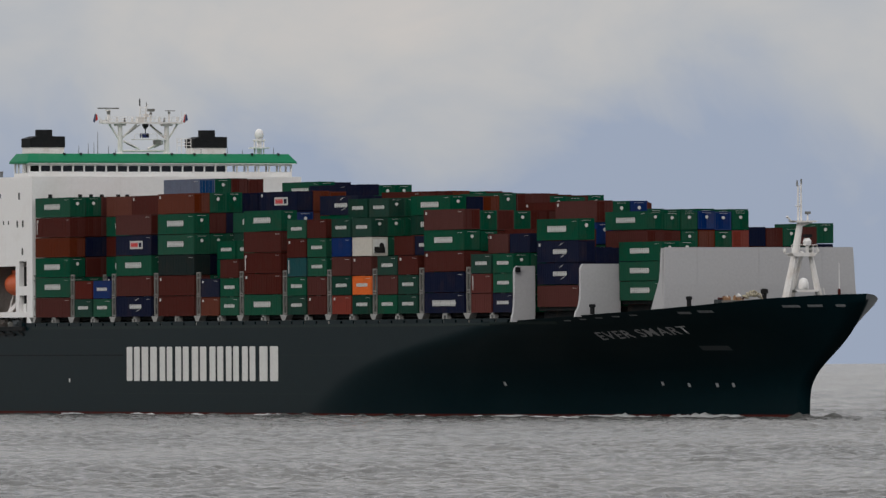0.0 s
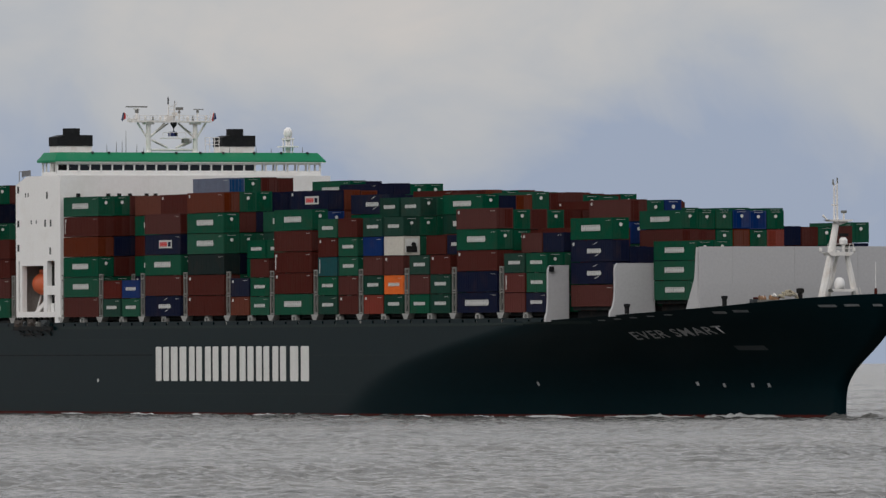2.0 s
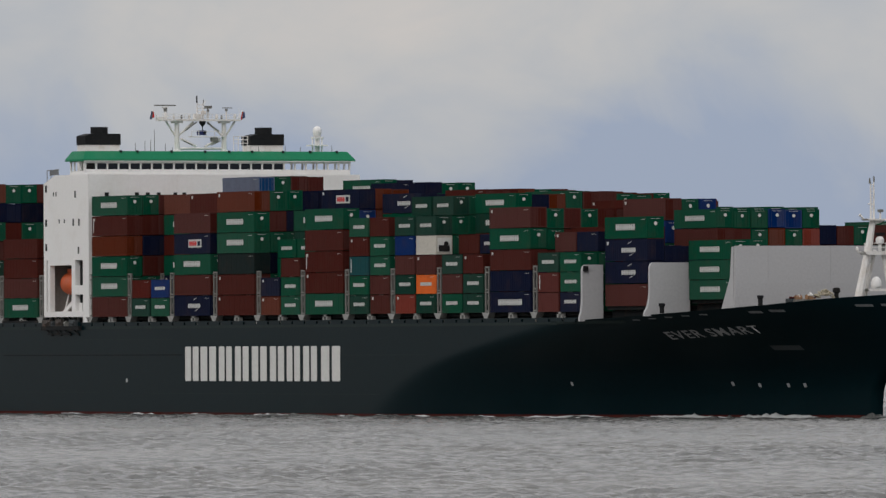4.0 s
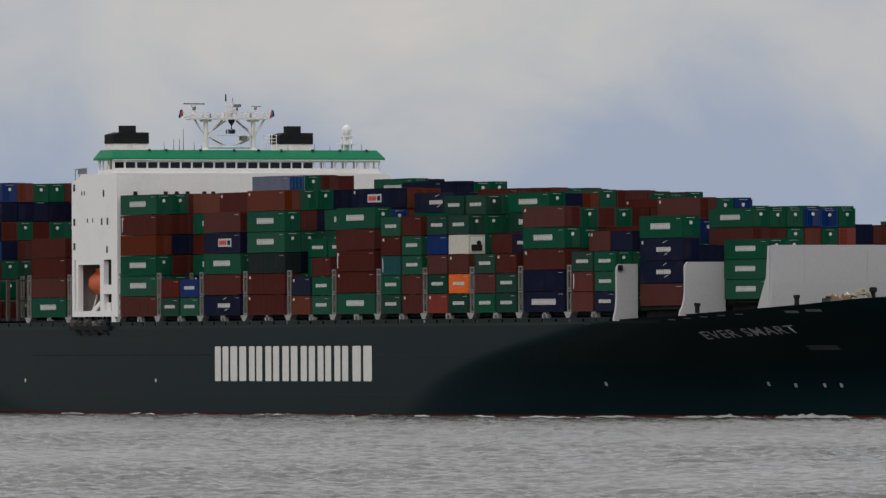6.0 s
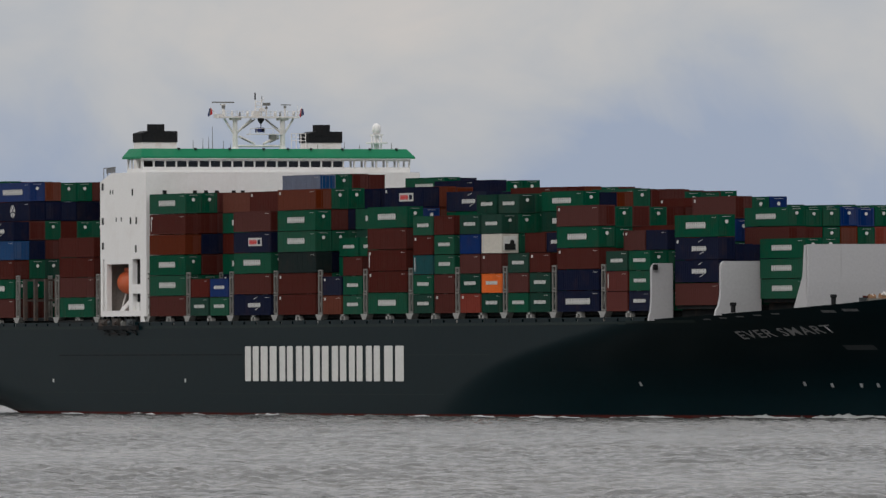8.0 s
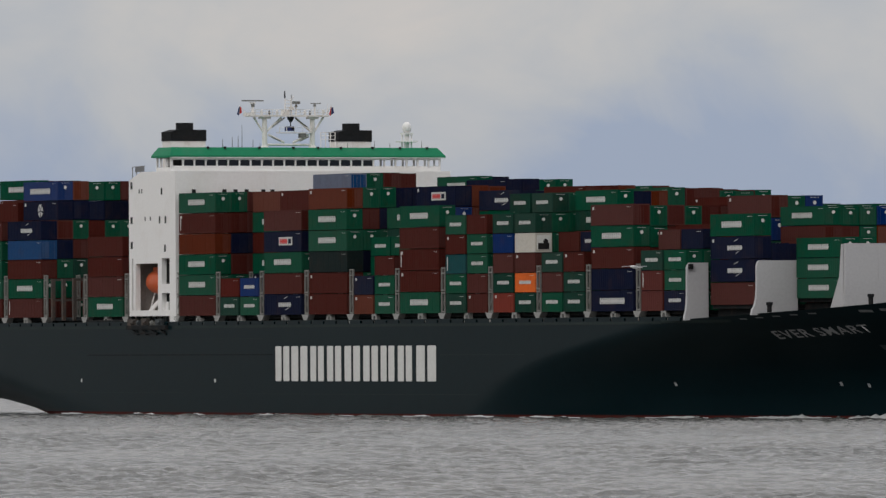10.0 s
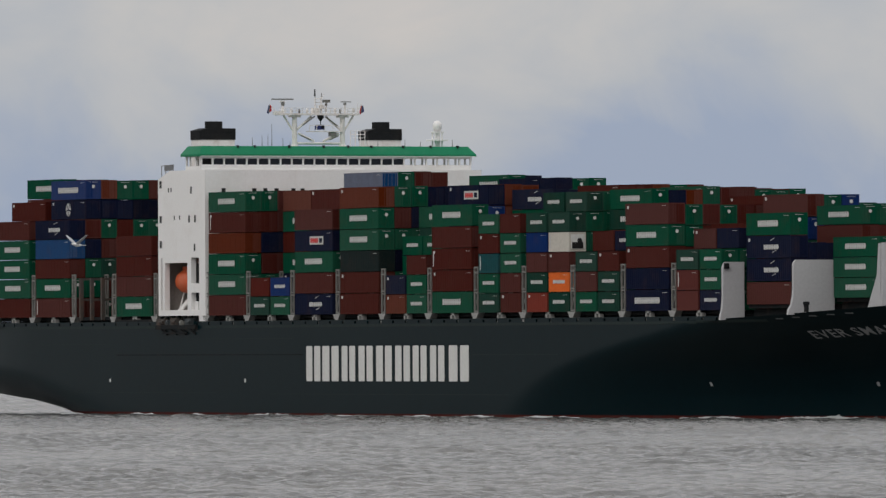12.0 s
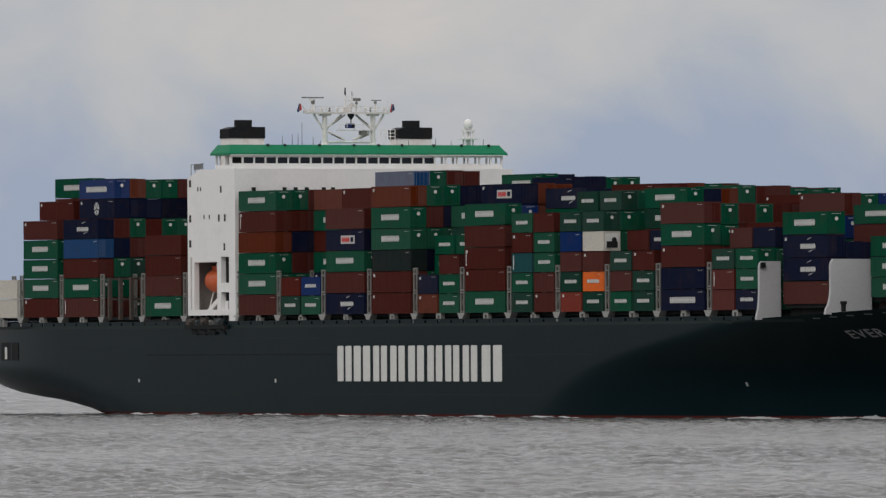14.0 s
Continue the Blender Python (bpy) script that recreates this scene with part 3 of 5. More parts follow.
stack("B4", 0, "ON/GGB"); stack("B4", 1, "GBGG/GBGG"); rows("B4", 2, "BGBgG GBNBG BGGNB", 28.2)
rows("B4", 5, "BGNBGBG GBBGNBN", 32.4)
stack("B5", 0, "GBBBG", 28.33); rows("B5", 1, "GBNGbN BGBGOO GBNBGO", 30.9); rows("B5", 4, "BGBNGBN GBNBGBN BGBNGBG GBNBBGG", 31.8)
stack("B6", 0, "gGTBG/BBGGB"); stack("B6", 1, "gGBBG/BBGGG"); rows("B6", 2, "BGBNGN GBNBGN BGBNGL", 30.1)
stack("B7", 0, "RgBbg/goBWg"); stack("B7", 1, "GBGGGg/BGBGGg"); stack("B7", 2, "GBGBGG/BBGGGG"); rows("B7", 3, "BGNBGB GBBGNB BGNBGO BGGNBG BGNGBB", 30.5); rows("B7", 13, "BGBGBG GBNBGG BGBNGB BGNBGB", 28.9)
stack("B8", 0, "GBg/ggB"); stack("B8", 1, "BGBB/GBGN"); stack("B8", 2, "GBNBgG", 29.7); rows("B8", 3, "BGBGNN BGBNGO", 29.6); rows("B8", 5, "BGNBGG GBNBGB BGBNGB", 30.0); rows("B8", 8, "GBGBBG BGNBGG", 29.6); rows("B8", 10, "BGBGBG GBNBGG BGBNGG BGBGBB", 28.8); rows("B8", 14, "BGBGB GBNBG BGBGN", 27.4)
stack("B9", 0, "NNBGB", 27.75); rows("B9", 1, "BGBGG BGNBB BGBNG BGNBB GBBNB", 27.5); rows("B9", 6, "BGNBGB GBNBGG BGNBBG BGBGB GBNBO", 28.7); rows("B9", 11, "BGBGG GBNBG BGBNB GBGBG BGBGN GBNBG", 27.2)
stack("B10", 0, "rrg/NGG"); stack("B10", 1, "BGBB/GGGN"); rows("B10", 2, "BGBB GBBN BGBB", 24.9); rows("B10", 5, "GBGbB BGBNG GBNBb", 28.6); rows("B10", 8, "BGBGG GBNBG BGBGG GBNBG BGNGG BGBGG", 27.5); rows("B10", 14, "BGBN GBGB BGBG", 24.3)
stack("B11", 1, "BNNG", 26.1); rows("B11", 2, "BGN GBN BGN", 22.3); rows("B11", 5, "GBGBG GBGBG BGBGG GBGOb BGBGb GBGRG", 27.0); rows("B11", 11, "BGBN GBNB BGBG GBGB BGNG", 24.9)
S["B11", 15] = ("BGNG", 25.5)
stack("B12", 3, "GGG", 23.0); rows("B12", 4, "GBG GB BG GB BG GB BG GB BG GB", 0); S["B12", 4] = ("GBG", 23.0)
DEFAULT_TOP = {"A5": 25.0, "A4": 30.5, "A3": 33.5, "A2": 22.0, "A1": 25.2, "B0": 31.0, "B1": 31.0, "B2": 30.9, "B3": 30.9, "B4": 31.0, "B5": 30.6, "B6": 30.2,
               "B7": 29.7, "B8": 29.4, "B9": 28.6, "B10": 27.2}
rnd = random.Random(11)
for bay, top in DEFAULT_TOP.items():
    for r in range(17):
        if (bay, r) not in S:
            S[bay, r] = ("".join(rnd.choice("GGGGBBBBNOgB") for _ in range(max(1, round((top - 13.9) / 2.75)))), top)
STYLE = {("B2", 0, 0, 0): "mid", ("B2", 0, 3, 0): "red", ("B5", 1, 5, 0): "red", ("B6", 2, 5, 0): "mid", ("B9", 0, 0, 0): "wide", ("B11", 1, 1, 0): "mid",
         ("B11", 1, 2, 0): "mid", ("B3", 0, 1, 0): "", ("A3", 0, 4, 0): "mid", ("A3", 1, 6, 0): "wide", ("A3", 1, 5, 0): "round", ("B7", 0, 1, 1): "mark",
         ("B7", 0, 3, 1): "stripe", ("B6", 0, 2, 0): "stripe", ("B0", 0, 4, 0): "stripe", ("B5", 0, 2, 0): "stripe", ("A3", 0, 0, 0): "stripe",
         ("B1", 0, 1, 1): "mark", ("B10", 0, 0, 1): "mark", ("B10", 0, 1, 0): "stripe", ("B8", 1, 3, 1): "mark", ("B10", 5, 3, 0): "mark"}


def stack_top(bay, r):
    spec, top = S.get((bay, r), ("-", 0))
    base = FLOOR.get(bay, 13.88)
    if spec == "-":
        return base
    n = len(spec.split("/")[0])
    return top or base + n * (2.61 if "/" in spec else 2.85)


BAYS = list(BAY_X)


TOPS = {(b, r): stack_top(b, r) for (b, r) in S if S[b, r][0] != "-"}
SPANS = [(BAY_X[b], BAY_X[b] + 12.3, b) for b in BAYS]


def open_to_bow(x, y, z):
    """Whether a point of the cargo is open towards the starboard bow quarter, past the other stacks."""
    for slope in (0.43, 0.52):
        s = 0.7
        while s < 130:
            px, py, pz = x + s, y - s * slope, z - s * (z - 9.8) / 1550
            if py < -21.3 or px > 158:
                return True
            r = int((py + 21.25) // 2.5)
            hit = False
            for a, b, bay in SPANS:
                if a <= px <= b:
                    hit = TOPS.get((bay, r), 0) > pz
                    break
            if -49.5 < px < -33.5 and pz < 34:
                hit = True
            if hit:
                break
            s += 0.9
        else:
            return True
    return False


def build_stacks():
    rest = {}
    for bi, bay in enumerate(BAYS):
        base = FLOOR.get(bay, 13.88)
        for r in range(17):
            spec, top = S.get((bay, r), ("-", 0))
            if spec == "-":
                continue
            halves = spec.split("/")
            for hi_, tiers in enumerate(halves):
                n = len(tiers)
                h = ((top - base) / n) if top else (2.61 if len(halves) == 2 else 2.85)
                length = 12.19 if len(halves) == 1 else 6.06
                for t, key in enumerate(tiers):
                    z0 = base + t * h + (0.05 * ((r * 7) % 3) if t else 0.0)
                    jx, jy = rnd.uniform(-0.06, 0.06), rnd.uniform(-0.03, 0.03)
                    x0, y0 = BAY_X[bay] + hi_ * 6.6 + jx, -21.25 + 2.5 * r + jy
                    side = any(open_to_bow(x0 + length * u, y0 - 0.02, z0 + h * v) for u in (0.03, 0.35, 0.65, 0.97) for v in (0.2, 0.9))
                    end = any(open_to_bow(x0 + length + 0.02, y0 + CW * u, z0 + h * v) for u in (0.1, 0.5, 0.9) for v in (0.2, 0.9))
                    if not (side or end):
                        rest.setdefault(key, []).append((x0, y0, z0, length, h - 0.10))
                        continue
                    style = STYLE.get((bay, r, t, hi_), "mark" if key in "Gg" else "")
                    c = container(key, 3 - len(halves), side, end, style)
                    c.scale = (1, 1, (h - 0.10) / CH)
                    sails(c, pose(x0, y0, z0))
    bm = bmesh.new()
    keys = sorted(rest)
    for i, k in enumerate(keys):
        for x, y, z, ln, h in rest[k]:
            box(bm, x, x + ln, y, y + CW, z, z + h, i)
    ob = new("stowed_containers", mesh_of("stowed_containers", bm, [M["c" + k] for k in keys]))
    sails(tagged(ob, "green, brown and navy steel containers stowed deep in the deck stacks", "containers", kind="stuff"), Matrix())


build_stacks()

# ---- hatch coamings, pedestals and lashing posts ----


def deck_fittings():
    for bay in BAYS:
        x0 = BAY_X[bay]
        half = {"B11": 17.6, "B12": 12.4}.get(bay, 19.6)
        zf = FLOOR.get(bay, 13.88)
        # near-black blocks: the shadow beneath the stacks is put into their colour
        bm = bmesh.new()
        box(bm, x0 - 0.3, x0 + 12.5, -half, half, deck_z(x0) - 0.3, zf - 0.55)
        box(bm, x0 - 0.15, x0 + 12.35, -half - 0.8, half + 0.8, zf - 0.5, zf - 0.03)
        part("hatch_cover", bm, M["dark"], ship, "steel hatch cover and coaming, darkened as the shadow under the containers")
    ped = bmesh.new()
    prism(ped, [(-0.35, 0), (0.35, 0), (0.5, 0.55), (1.15, 1.3), (-1.15, 1.3), (-0.5, 0.55)], 1, -0.5, 0.5)
    ped_me = mesh_of("pedestal", ped, M["ped"])
    sup = bmesh.new()
    box(sup, -0.75, -0.35, -0.3, 0.3, 0, 1.28); box(sup, 0.35, 0.75, -0.3, 0.3, 0, 1.28); box(sup, -0.75, 0.75, -0.3, 0.3, 1.0, 1.29)
    sup_me = mesh_of("support", sup, M["ped"])
    post = bmesh.new()
    for dx in (-0.55, 0.37):
        box(post, dx, dx + 0.2, -0.12, 0.12, 0, 6.1)
    for z in (0.1, 2.6, 2.95, 5.2, 5.9):
        box(post, -0.6, 0.6, -0.1, 0.1, z, z + 0.2)
    beam(post, (-0.5, 0, 0.2), (0.5, 0, 2.6), 0.05, 4)
    post_me = mesh_of("lashing_post", post, M["steel"])
    ends = [BAY_X[b] - 1.1 for b in BAYS if b not in ("B0", "B11", "B12")] + [-51.0, -33.4]
    for x in ends:
        share("pedestal", ped_me, ship, pose(x, -20.85, 12.58))
        share("lashing_post", post_me, ship, pose(x, -21.05, 13.86))
        for y in (-16, -8, 0, 8, 16):
            share("lashing_post", post_me, ship, pose(x, y, 13.86))
        bm = bmesh.new()
        box(bm, x - 0.5, x + 0.5, -21.0, 21.0, 13.5, 13.86)
        part("lashing_bridge", bm, M["dark"], ship)
    for b in BAYS:
        if b not in ("B11", "B12", "A2"):
            share("support", sup_me, ship, pose(BAY_X[b] + 6.1, -20.85, 12.58))
    # empty bay aft: open steel cell frames
    for x in (-78.2, -74.4, -70.6, -66.8):
        bm = bmesh.new()
        for y in (-20.6, -15.5, -10.5):
            box(bm, x - 0.25, x + 0.25, y - 0.25, y + 0.25, 13.4, 19.4)
        for z in (16.2, 19.1):
            box(bm, x - 0.2, x + 0.2, -20.6, -10.5, z, z + 0.3)
        part("cell_guide", bm, M["cell"], ship, "rusty dark steel cell guide frame")
    # bulwark rail with slots along the deck edge
    bm = bmesh.new()
    for x0 in range(-112, 124, 4):
        box(bm, x0, x0 + 3.4, -21.38, -21.2, 12.55, 12.95)
    box(bm, -112, 124, -21.36, -21.22, 12.95, 13.1)
    part("bulwark", bm, M["hull"], ship, "low dark green slotted bulwark")
    for x0, x1, z0, z1 in ((-119, -50, 12.15, 12.5), (-34, 118, 12.15, 12.5), (118, 134, 12.3, 12.68)):
        bm = bmesh.new(); side_strip(bm, x0, x1, z0, z1, 0.06, 12)
        part("sheer_strake", bm, M["strake"], ship, "faded green sheer strake")
    for i in range(5):
        x = 136 + i * 3.3
        bm = bmesh.new(); side_strip(bm, x, x + 1.3, deck_z(x) - 0.5, deck_z(x) - 0.36, 0.05, 2)
        part("freeing_port", bm, M["rim"], ship, "pale rim of a freeing port")


deck_fittings()
# mooring deck opening: its inner shade is a black strip on uncut plating
for rx0, rx1, rz0, rz1, mk in ((-118.2, -110.4, 7.7, 10.3, "black"), (-116.4, -115.4, 7.9, 9.6, "mark"), (-113.6, -113.2, 7.7, 10.3, "hull")):
    bm = bmesh.new(); side_strip(bm, rx0, rx1, rz0, rz1, 0.04 if mk == "black" else 0.08, 6)
    part("mooring_opening" if mk == "black" else "opening_post", bm, M[mk], ship, "black strip standing in for the shade inside the mooring deck opening" if mk == "black" else "")


def wave_walls():
    for y0, y1, x, z0, z1 in ((-21.3, -18.3, 125.2, 12.6, 19.95), (-18.9, -13.15, 140.0, 13.2, 20.1)):
        bm = bmesh.new()
        w = y1 - y0
        fl = 0.14 * w
        prism(bm, [(y0 - fl, z0), (y0 - fl * 0.85, z0 + 0.6), (y0 - fl * 0.4, z0 + 1.2), (y0 - fl * 0.1, z0 + 2.2), (y0, z0 + 3.2), (y0, z1 - 0.7), (y0 + 0.12, z1 - 0.3), (y0 + 0.4, z1), (y1, z1), (y1, z0)], 0, x - 0.25, x + 0.25)
        part("wave_screen", bm, M["grey"], ship, "light grey steel wave screen")
    bm = bmesh.new(); box(bm, 125.45, 125.8, -21.2, -20.6, 19.1, 19.8); part("floodlight", bm, M["black"], ship, "black floodlight")
    x = 154.3
    bm = bmesh.new()                                                  # upper plate leans upright, lower plate is set back
    prof = [(0.0, 22.1), (0.35, 22.1), (0.35, 17.3), (0.22, 13.6), (-0.13, 13.6), (0.0, 17.3)]
    edge_l = {22.1: -13.86, 17.3: -13.92, 13.6: -13.97}
    edge_r = {22.1: 13.55, 17.3: 13.85, 13.6: 14.3}
    lv = [bm.verts.new((x + dx, edge_l[z], z)) for dx, z in prof]
    rv = [bm.verts.new((x + dx, edge_r[z], z)) for dx, z in prof]
    for i in range(6):
        j = (i + 1) % 6
        bm.faces.new((lv[i], lv[j], rv[j], rv[i]))
    bm.faces.new((lv[0], lv[5], lv[2], lv[1])); bm.faces.new((lv[5], lv[4], lv[3], lv[2]))
    bm.faces.new((rv[0], rv[1], rv[2], rv[5])); bm.faces.new((rv[5], rv[2], rv[3], rv[4]))
    bmesh.ops.recalc_face_normals(bm, faces=bm.faces)
    bw = part("breakwater", bm, M["grey"], ship, "tall light grey steel breakwater plate")
    for y in (-0.2, -9.2, 9.0):
        bm = bmesh.new(); box(bm, x + 0.35, x + 0.39, y - 0.03, y + 0.03, 17.3, 22.05); part("seam", bm, M["grey"], bw)
    bm = bmesh.new()
    prism(bm, [(150.6, 13.8), (154.2, 13.8), (154.2, 22.0), (153.7, 22.0), (153.2, 18.0)], 1, -13.98, -13.7)
    part("side_plate", bm, M["grey"], bw)


wave_walls()

# ---- deckhouse and bridge ----


def deckhouse():
    house = tagged(new("deckhouse"), "tall white block deckhouse with a wide bridge")
    house.parent = ship
    bm = bmesh.new()
    prism(bm, [(-49.5, 22.0), (-33.5, 22.0), (-33.5, 34.2), (-45.5, 34.2), (-49.5, 33.0)], 1, -21.35, 21.35)
    part("wall", bm, M["white"], house, "white painted steel deckhouse wall")
    # inner walls take the greyed paint, shade of the bay in its colour
    bm = bmesh.new(); box(bm, -49.4, -33.6, -17.0, 17.0, 12.5, 21.99); part("lower_wall", bm, M["bay"], house, "stained inner wall of the boat bay, its white greyed for the shade")
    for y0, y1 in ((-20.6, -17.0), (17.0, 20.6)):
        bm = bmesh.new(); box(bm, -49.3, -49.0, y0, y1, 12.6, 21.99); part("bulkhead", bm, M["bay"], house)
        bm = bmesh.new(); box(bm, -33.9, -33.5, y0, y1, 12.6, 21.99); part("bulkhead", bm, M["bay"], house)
        bm = bmesh.new(); box(bm, -49.0, -33.9, y0, y1, 14.2, 14.6); part("boat_deck", bm, M["white"], house)
    for x in (-49.2, -47.8, -46.4, -45.2):
        bm = bmesh.new(); beam(bm, (x, -20.9, 34.0 if x > -46 else 33.2), (x, -20.9, 35.0), 0.06, 5); part("rail_post", bm, M["steel"], house)
    bm = bmesh.new(); beam(bm, (-49.2, -20.9, 34.95), (-45.0, -20.9, 35.05), 0.06, 5); part("rail", bm, M["steel"], house)
    bm = bmesh.new(); prism(bm, [(-48.2, 34.2), (-45.1, 34.3), (-45.1, 35.0), (-48.2, 34.9)], 1, -20.95, -20.9); part("rail_dodger", bm, M["rim"], house, "grey-blue canvas dodger on the rail")
    # pipes and ladder in the boat bay
    for x, z1 in ((-46.9, 21.9), (-46.2, 21.9), (-45.0, 18.0), (-41.0, 21.9)):
        bm = bmesh.new(); beam(bm, (x, -17.1, 14.6), (x, -17.1, z1), 0.09, 6); part("pipe", bm, M["white"], house)
    for k in range(9):
        bm = bmesh.new(); beam(bm, (-46.9, -17.15, 15.2 + 0.75 * k), (-46.2, -17.15, 15.2 + 0.75 * k), 0.05, 5); part("rung", bm, M["white"], house)
    bm = bmesh.new(); box(bm, -38.2, -37.1, -20.85, -20.4, 14.7, 15.9); part("locker", bm, M["white"], house)
    bm = bmesh.new(); box(bm, -37.9, -36.0, -20.75, -20.35, 17.9, 18.15); part("shelf", bm, M["dark"], house)
    # side frame round the lifeboat opening
    for name, b in (("column", (-49.5, -48.6, 14.7, 22.0)), ("column", (-48.1, -47.3, 14.7, 22.0)), ("column", (-39.6, -38.3, 14.7, 22.0)), ("column", (-35.6, -33.5, 12.6, 22.0)),
                    ("panel", (-38.3, -35.6, 17.1, 18.4)), ("sill", (-49.5, -35.6, 13.9, 14.7)), ("lintel", (-47.3, -39.6, 21.3, 22.0))):
        for sgn in (-1, 1):
            bm = bmesh.new()
            y0, y1 = (-21.35, -20.6) if sgn < 0 else (20.6, 21.35)
            box(bm, b[0], b[1], y0, y1, b[2], b[3])
            part(name, bm, M["white"], house)
    # dark panels added behind the openings, in place of the shade within
    bm = bmesh.new(); box(bm, -38.3, -35.6, -20.6, -20.3, 18.4, 21.2); box(bm, -38.3, -36.6, -20.6, -20.3, 14.7, 17.1); part("dark_door", bm, M["dark"], house, "dark backing panel standing in for the shade inside the side openings")
    for x in (-46.6, -45.9):
        bm = bmesh.new(); beam(bm, (x + 1.0, -20.0, 14.6), (x + 3.2, -18.5, 17.2), 0.2, 6); part("davit_arm", bm, M["white"], house)
    # same dark backing for the narrow aft slot
    bm = bmesh.new(); box(bm, -48.6, -48.1, -20.5, -20.3, 14.7, 22.0); part("dark_door", bm, M["dark"], house)
    for x in (-48.9, -47.0, -45.0, -43.0, -41.0, -39.0, -37.2):
        bm = bmesh.new()
        box(bm, x - 0.18, x + 0.18, -21.3, -20.9, 12.5, 13.9)
        part("stanchion", bm, M["dark"], house)
    bm = bmesh.new()
    box(bm, -49.5, -36.0, -21.9, -20.9, 12.0, 12.6)
    part("gangway", bm, M["dark"], house, "dark stowed gangway")
    for x, dx, z0, z1, mk in ((-48.0, 1.4, 12.6, 13.5, "cell"), (-45.6, 0.7, 12.6, 13.3, "steel_dim"), (-43.6, 1.0, 12.6, 13.6, "cell"), (-41.0, 0.6, 12.6, 13.2, "steel"), (-38.6, 1.1, 12.6, 13.5, "steel_dim")):
        bm = bmesh.new(); box(bm, x - dx, x + dx, -21.75, -21.25, z0, z1); beam(bm, (x, -21.8, z0 + 0.4), (x + dx * 0.8, -21.8, z0 + 0.4), 0.28, 8); part("winch", bm, M[mk], house, "small weathered gangway winch")
    for x in (-47.8, -44.6, -41.4, -38.2):
        bm = bmesh.new(); beam(bm, (x, -21.7, 12.1), (x + 1.6, -21.5, 11.3), 0.12, 6); part("gangway_bracket", bm, M["dark"], house)
    bm = bmesh.new(); box(bm, -47.4, -39.4, -21.75, -21.45, 11.35, 11.6); part("gangway_step", bm, M["dark"], house)
    for y in (-18.6, -13.9, -12.2, -10.5, -7.9, -6.5):
        bm = bmesh.new(); box(bm, -33.5, -33.0, y - 0.2, y + 0.2, 30.9, 31.6); part("vent", bm, M["black"], house, "small black vent")
    # small windows on the starboard side
    for x, z in ((-48.6, 32.3), (-48.6, 27.4), (-48.6, 23.9), (-45.9, 31.5), (-45.0, 31.5), (-43.9, 27.6), (-42.1, 27.6), (-38.9, 27.4), (-36.9, 27.4), (-38.2, 31.4), (-37.1, 23.4)):
        bm = bmesh.new()
        w = 0.7 if x == -48.6 else (0.5 if z in (27.4, 31.4, 23.4) else 0.3)
        hh = 0.5 if w > 0.4 else 0.3
        box(bm, x - w / 2, x + w / 2, -21.38, -21.3, z - hh, z + hh)
        part("window", bm, M["glass"], house, "small dark window")
    # bridge: slab, roof with green fascia, mullions and panes
    F, A = -35.9, -41.0
    bm = bmesh.new(); box(bm, A, F + 0.1, -20.9, 20.9, 34.2, 34.75); part("bridge_floor", bm, M["white"], house)
    bm = bmesh.new(); box(bm, A + 0.2, F - 0.3, -20.6, 20.6, 36.0, 36.09); part("ceiling_panel", bm, M["white"], house)
    bm = bmesh.new()
    lo = [(A - 0.6, -21.4), (F + 0.7, -21.4), (F + 0.7, 21.4), (A - 0.6, 21.4)]
    hi = [(A + 0.3, -20.7), (F - 0.2, -20.7), (F - 0.2, 20.5), (A + 0.3, 20.5)]
    a = [bm.verts.new((*p, 36.1)) for p in lo]
    b2 = [bm.verts.new((*p, 36.4)) for p in lo]
    c = [bm.verts.new((*p, 37.55)) for p in hi]
    for u, w in ((a, b2), (b2, c)):
        for i in range(4):
            j = (i + 1) % 4
            bm.faces.new((u[i], u[j], w[j], w[i]))
    bm.faces.new(a[::-1]); bm.faces.new(c)
    part("roof", bm, M["roofgreen"], house, "bright green sloped roof fascia")
    for y in (-15.2, -12.6, -7.3, -2.0, 1.8, 5.4, 10.3, 14.6, 18.8):
        bm = bmesh.new(); box(bm, F - 0.25, F + 0.2, y - 0.11, y + 0.11, 37.35, 37.66); part("deck_lamp", bm, M["black"], house, "small black roof-edge lamp")
    bm = bmesh.new(); beam(bm, (F + 0.72, -21.3, 36.12), (F + 0.72, 21.3, 36.12), 0.05, 5); part("gutter", bm, M["white"], house)
    # solid block whose dark colour stands for the unlit room behind the panes
    bm = bmesh.new(); box(bm, A + 0.6, F - 0.5, -18.6, 9.5, 34.75, 36.0); part("wheelhouse_interior", bm, M["dark"], house, "solid dark block standing in for the unlit wheelhouse interior")
    n = 24
    ys = [-20.8 + 41.6 * i / n for i in range(n + 1)]
    for y in ys:
        for x in (F, A + 0.2):
            bm = bmesh.new()
            prism(bm, [(y - 0.1, 34.7), (y + 0.1, 34.7), (y + 0.14, 36.1), (y - 0.14, 36.1)], 0, x - 0.12, x + 0.12)
            part("mullion", bm, M["white"], house)
    for y in (-20.8, 20.8):
        for x in (-39.6, -37.7):
            bm = bmesh.new(); box(bm, x - 0.12, x + 0.12, y - 0.1, y + 0.1, 34.7, 36.1); part("mullion", bm, M["white"], house)
    for i in range(1, n):
        if ys[i] < 9.0:
            bm = bmesh.new(); box(bm, F - 0.04, F, ys[i] + 0.13, ys[i + 1] - 0.13, 34.95, 35.85)
            part("pane", bm, M["glass"], house, "dark bridge window pane")
    bm = bmesh.new(); box(bm, F - 0.1, F + 0.1, -20.9, 20.9, 35.8, 36.1); part("window_head", bm, M["white"], house)
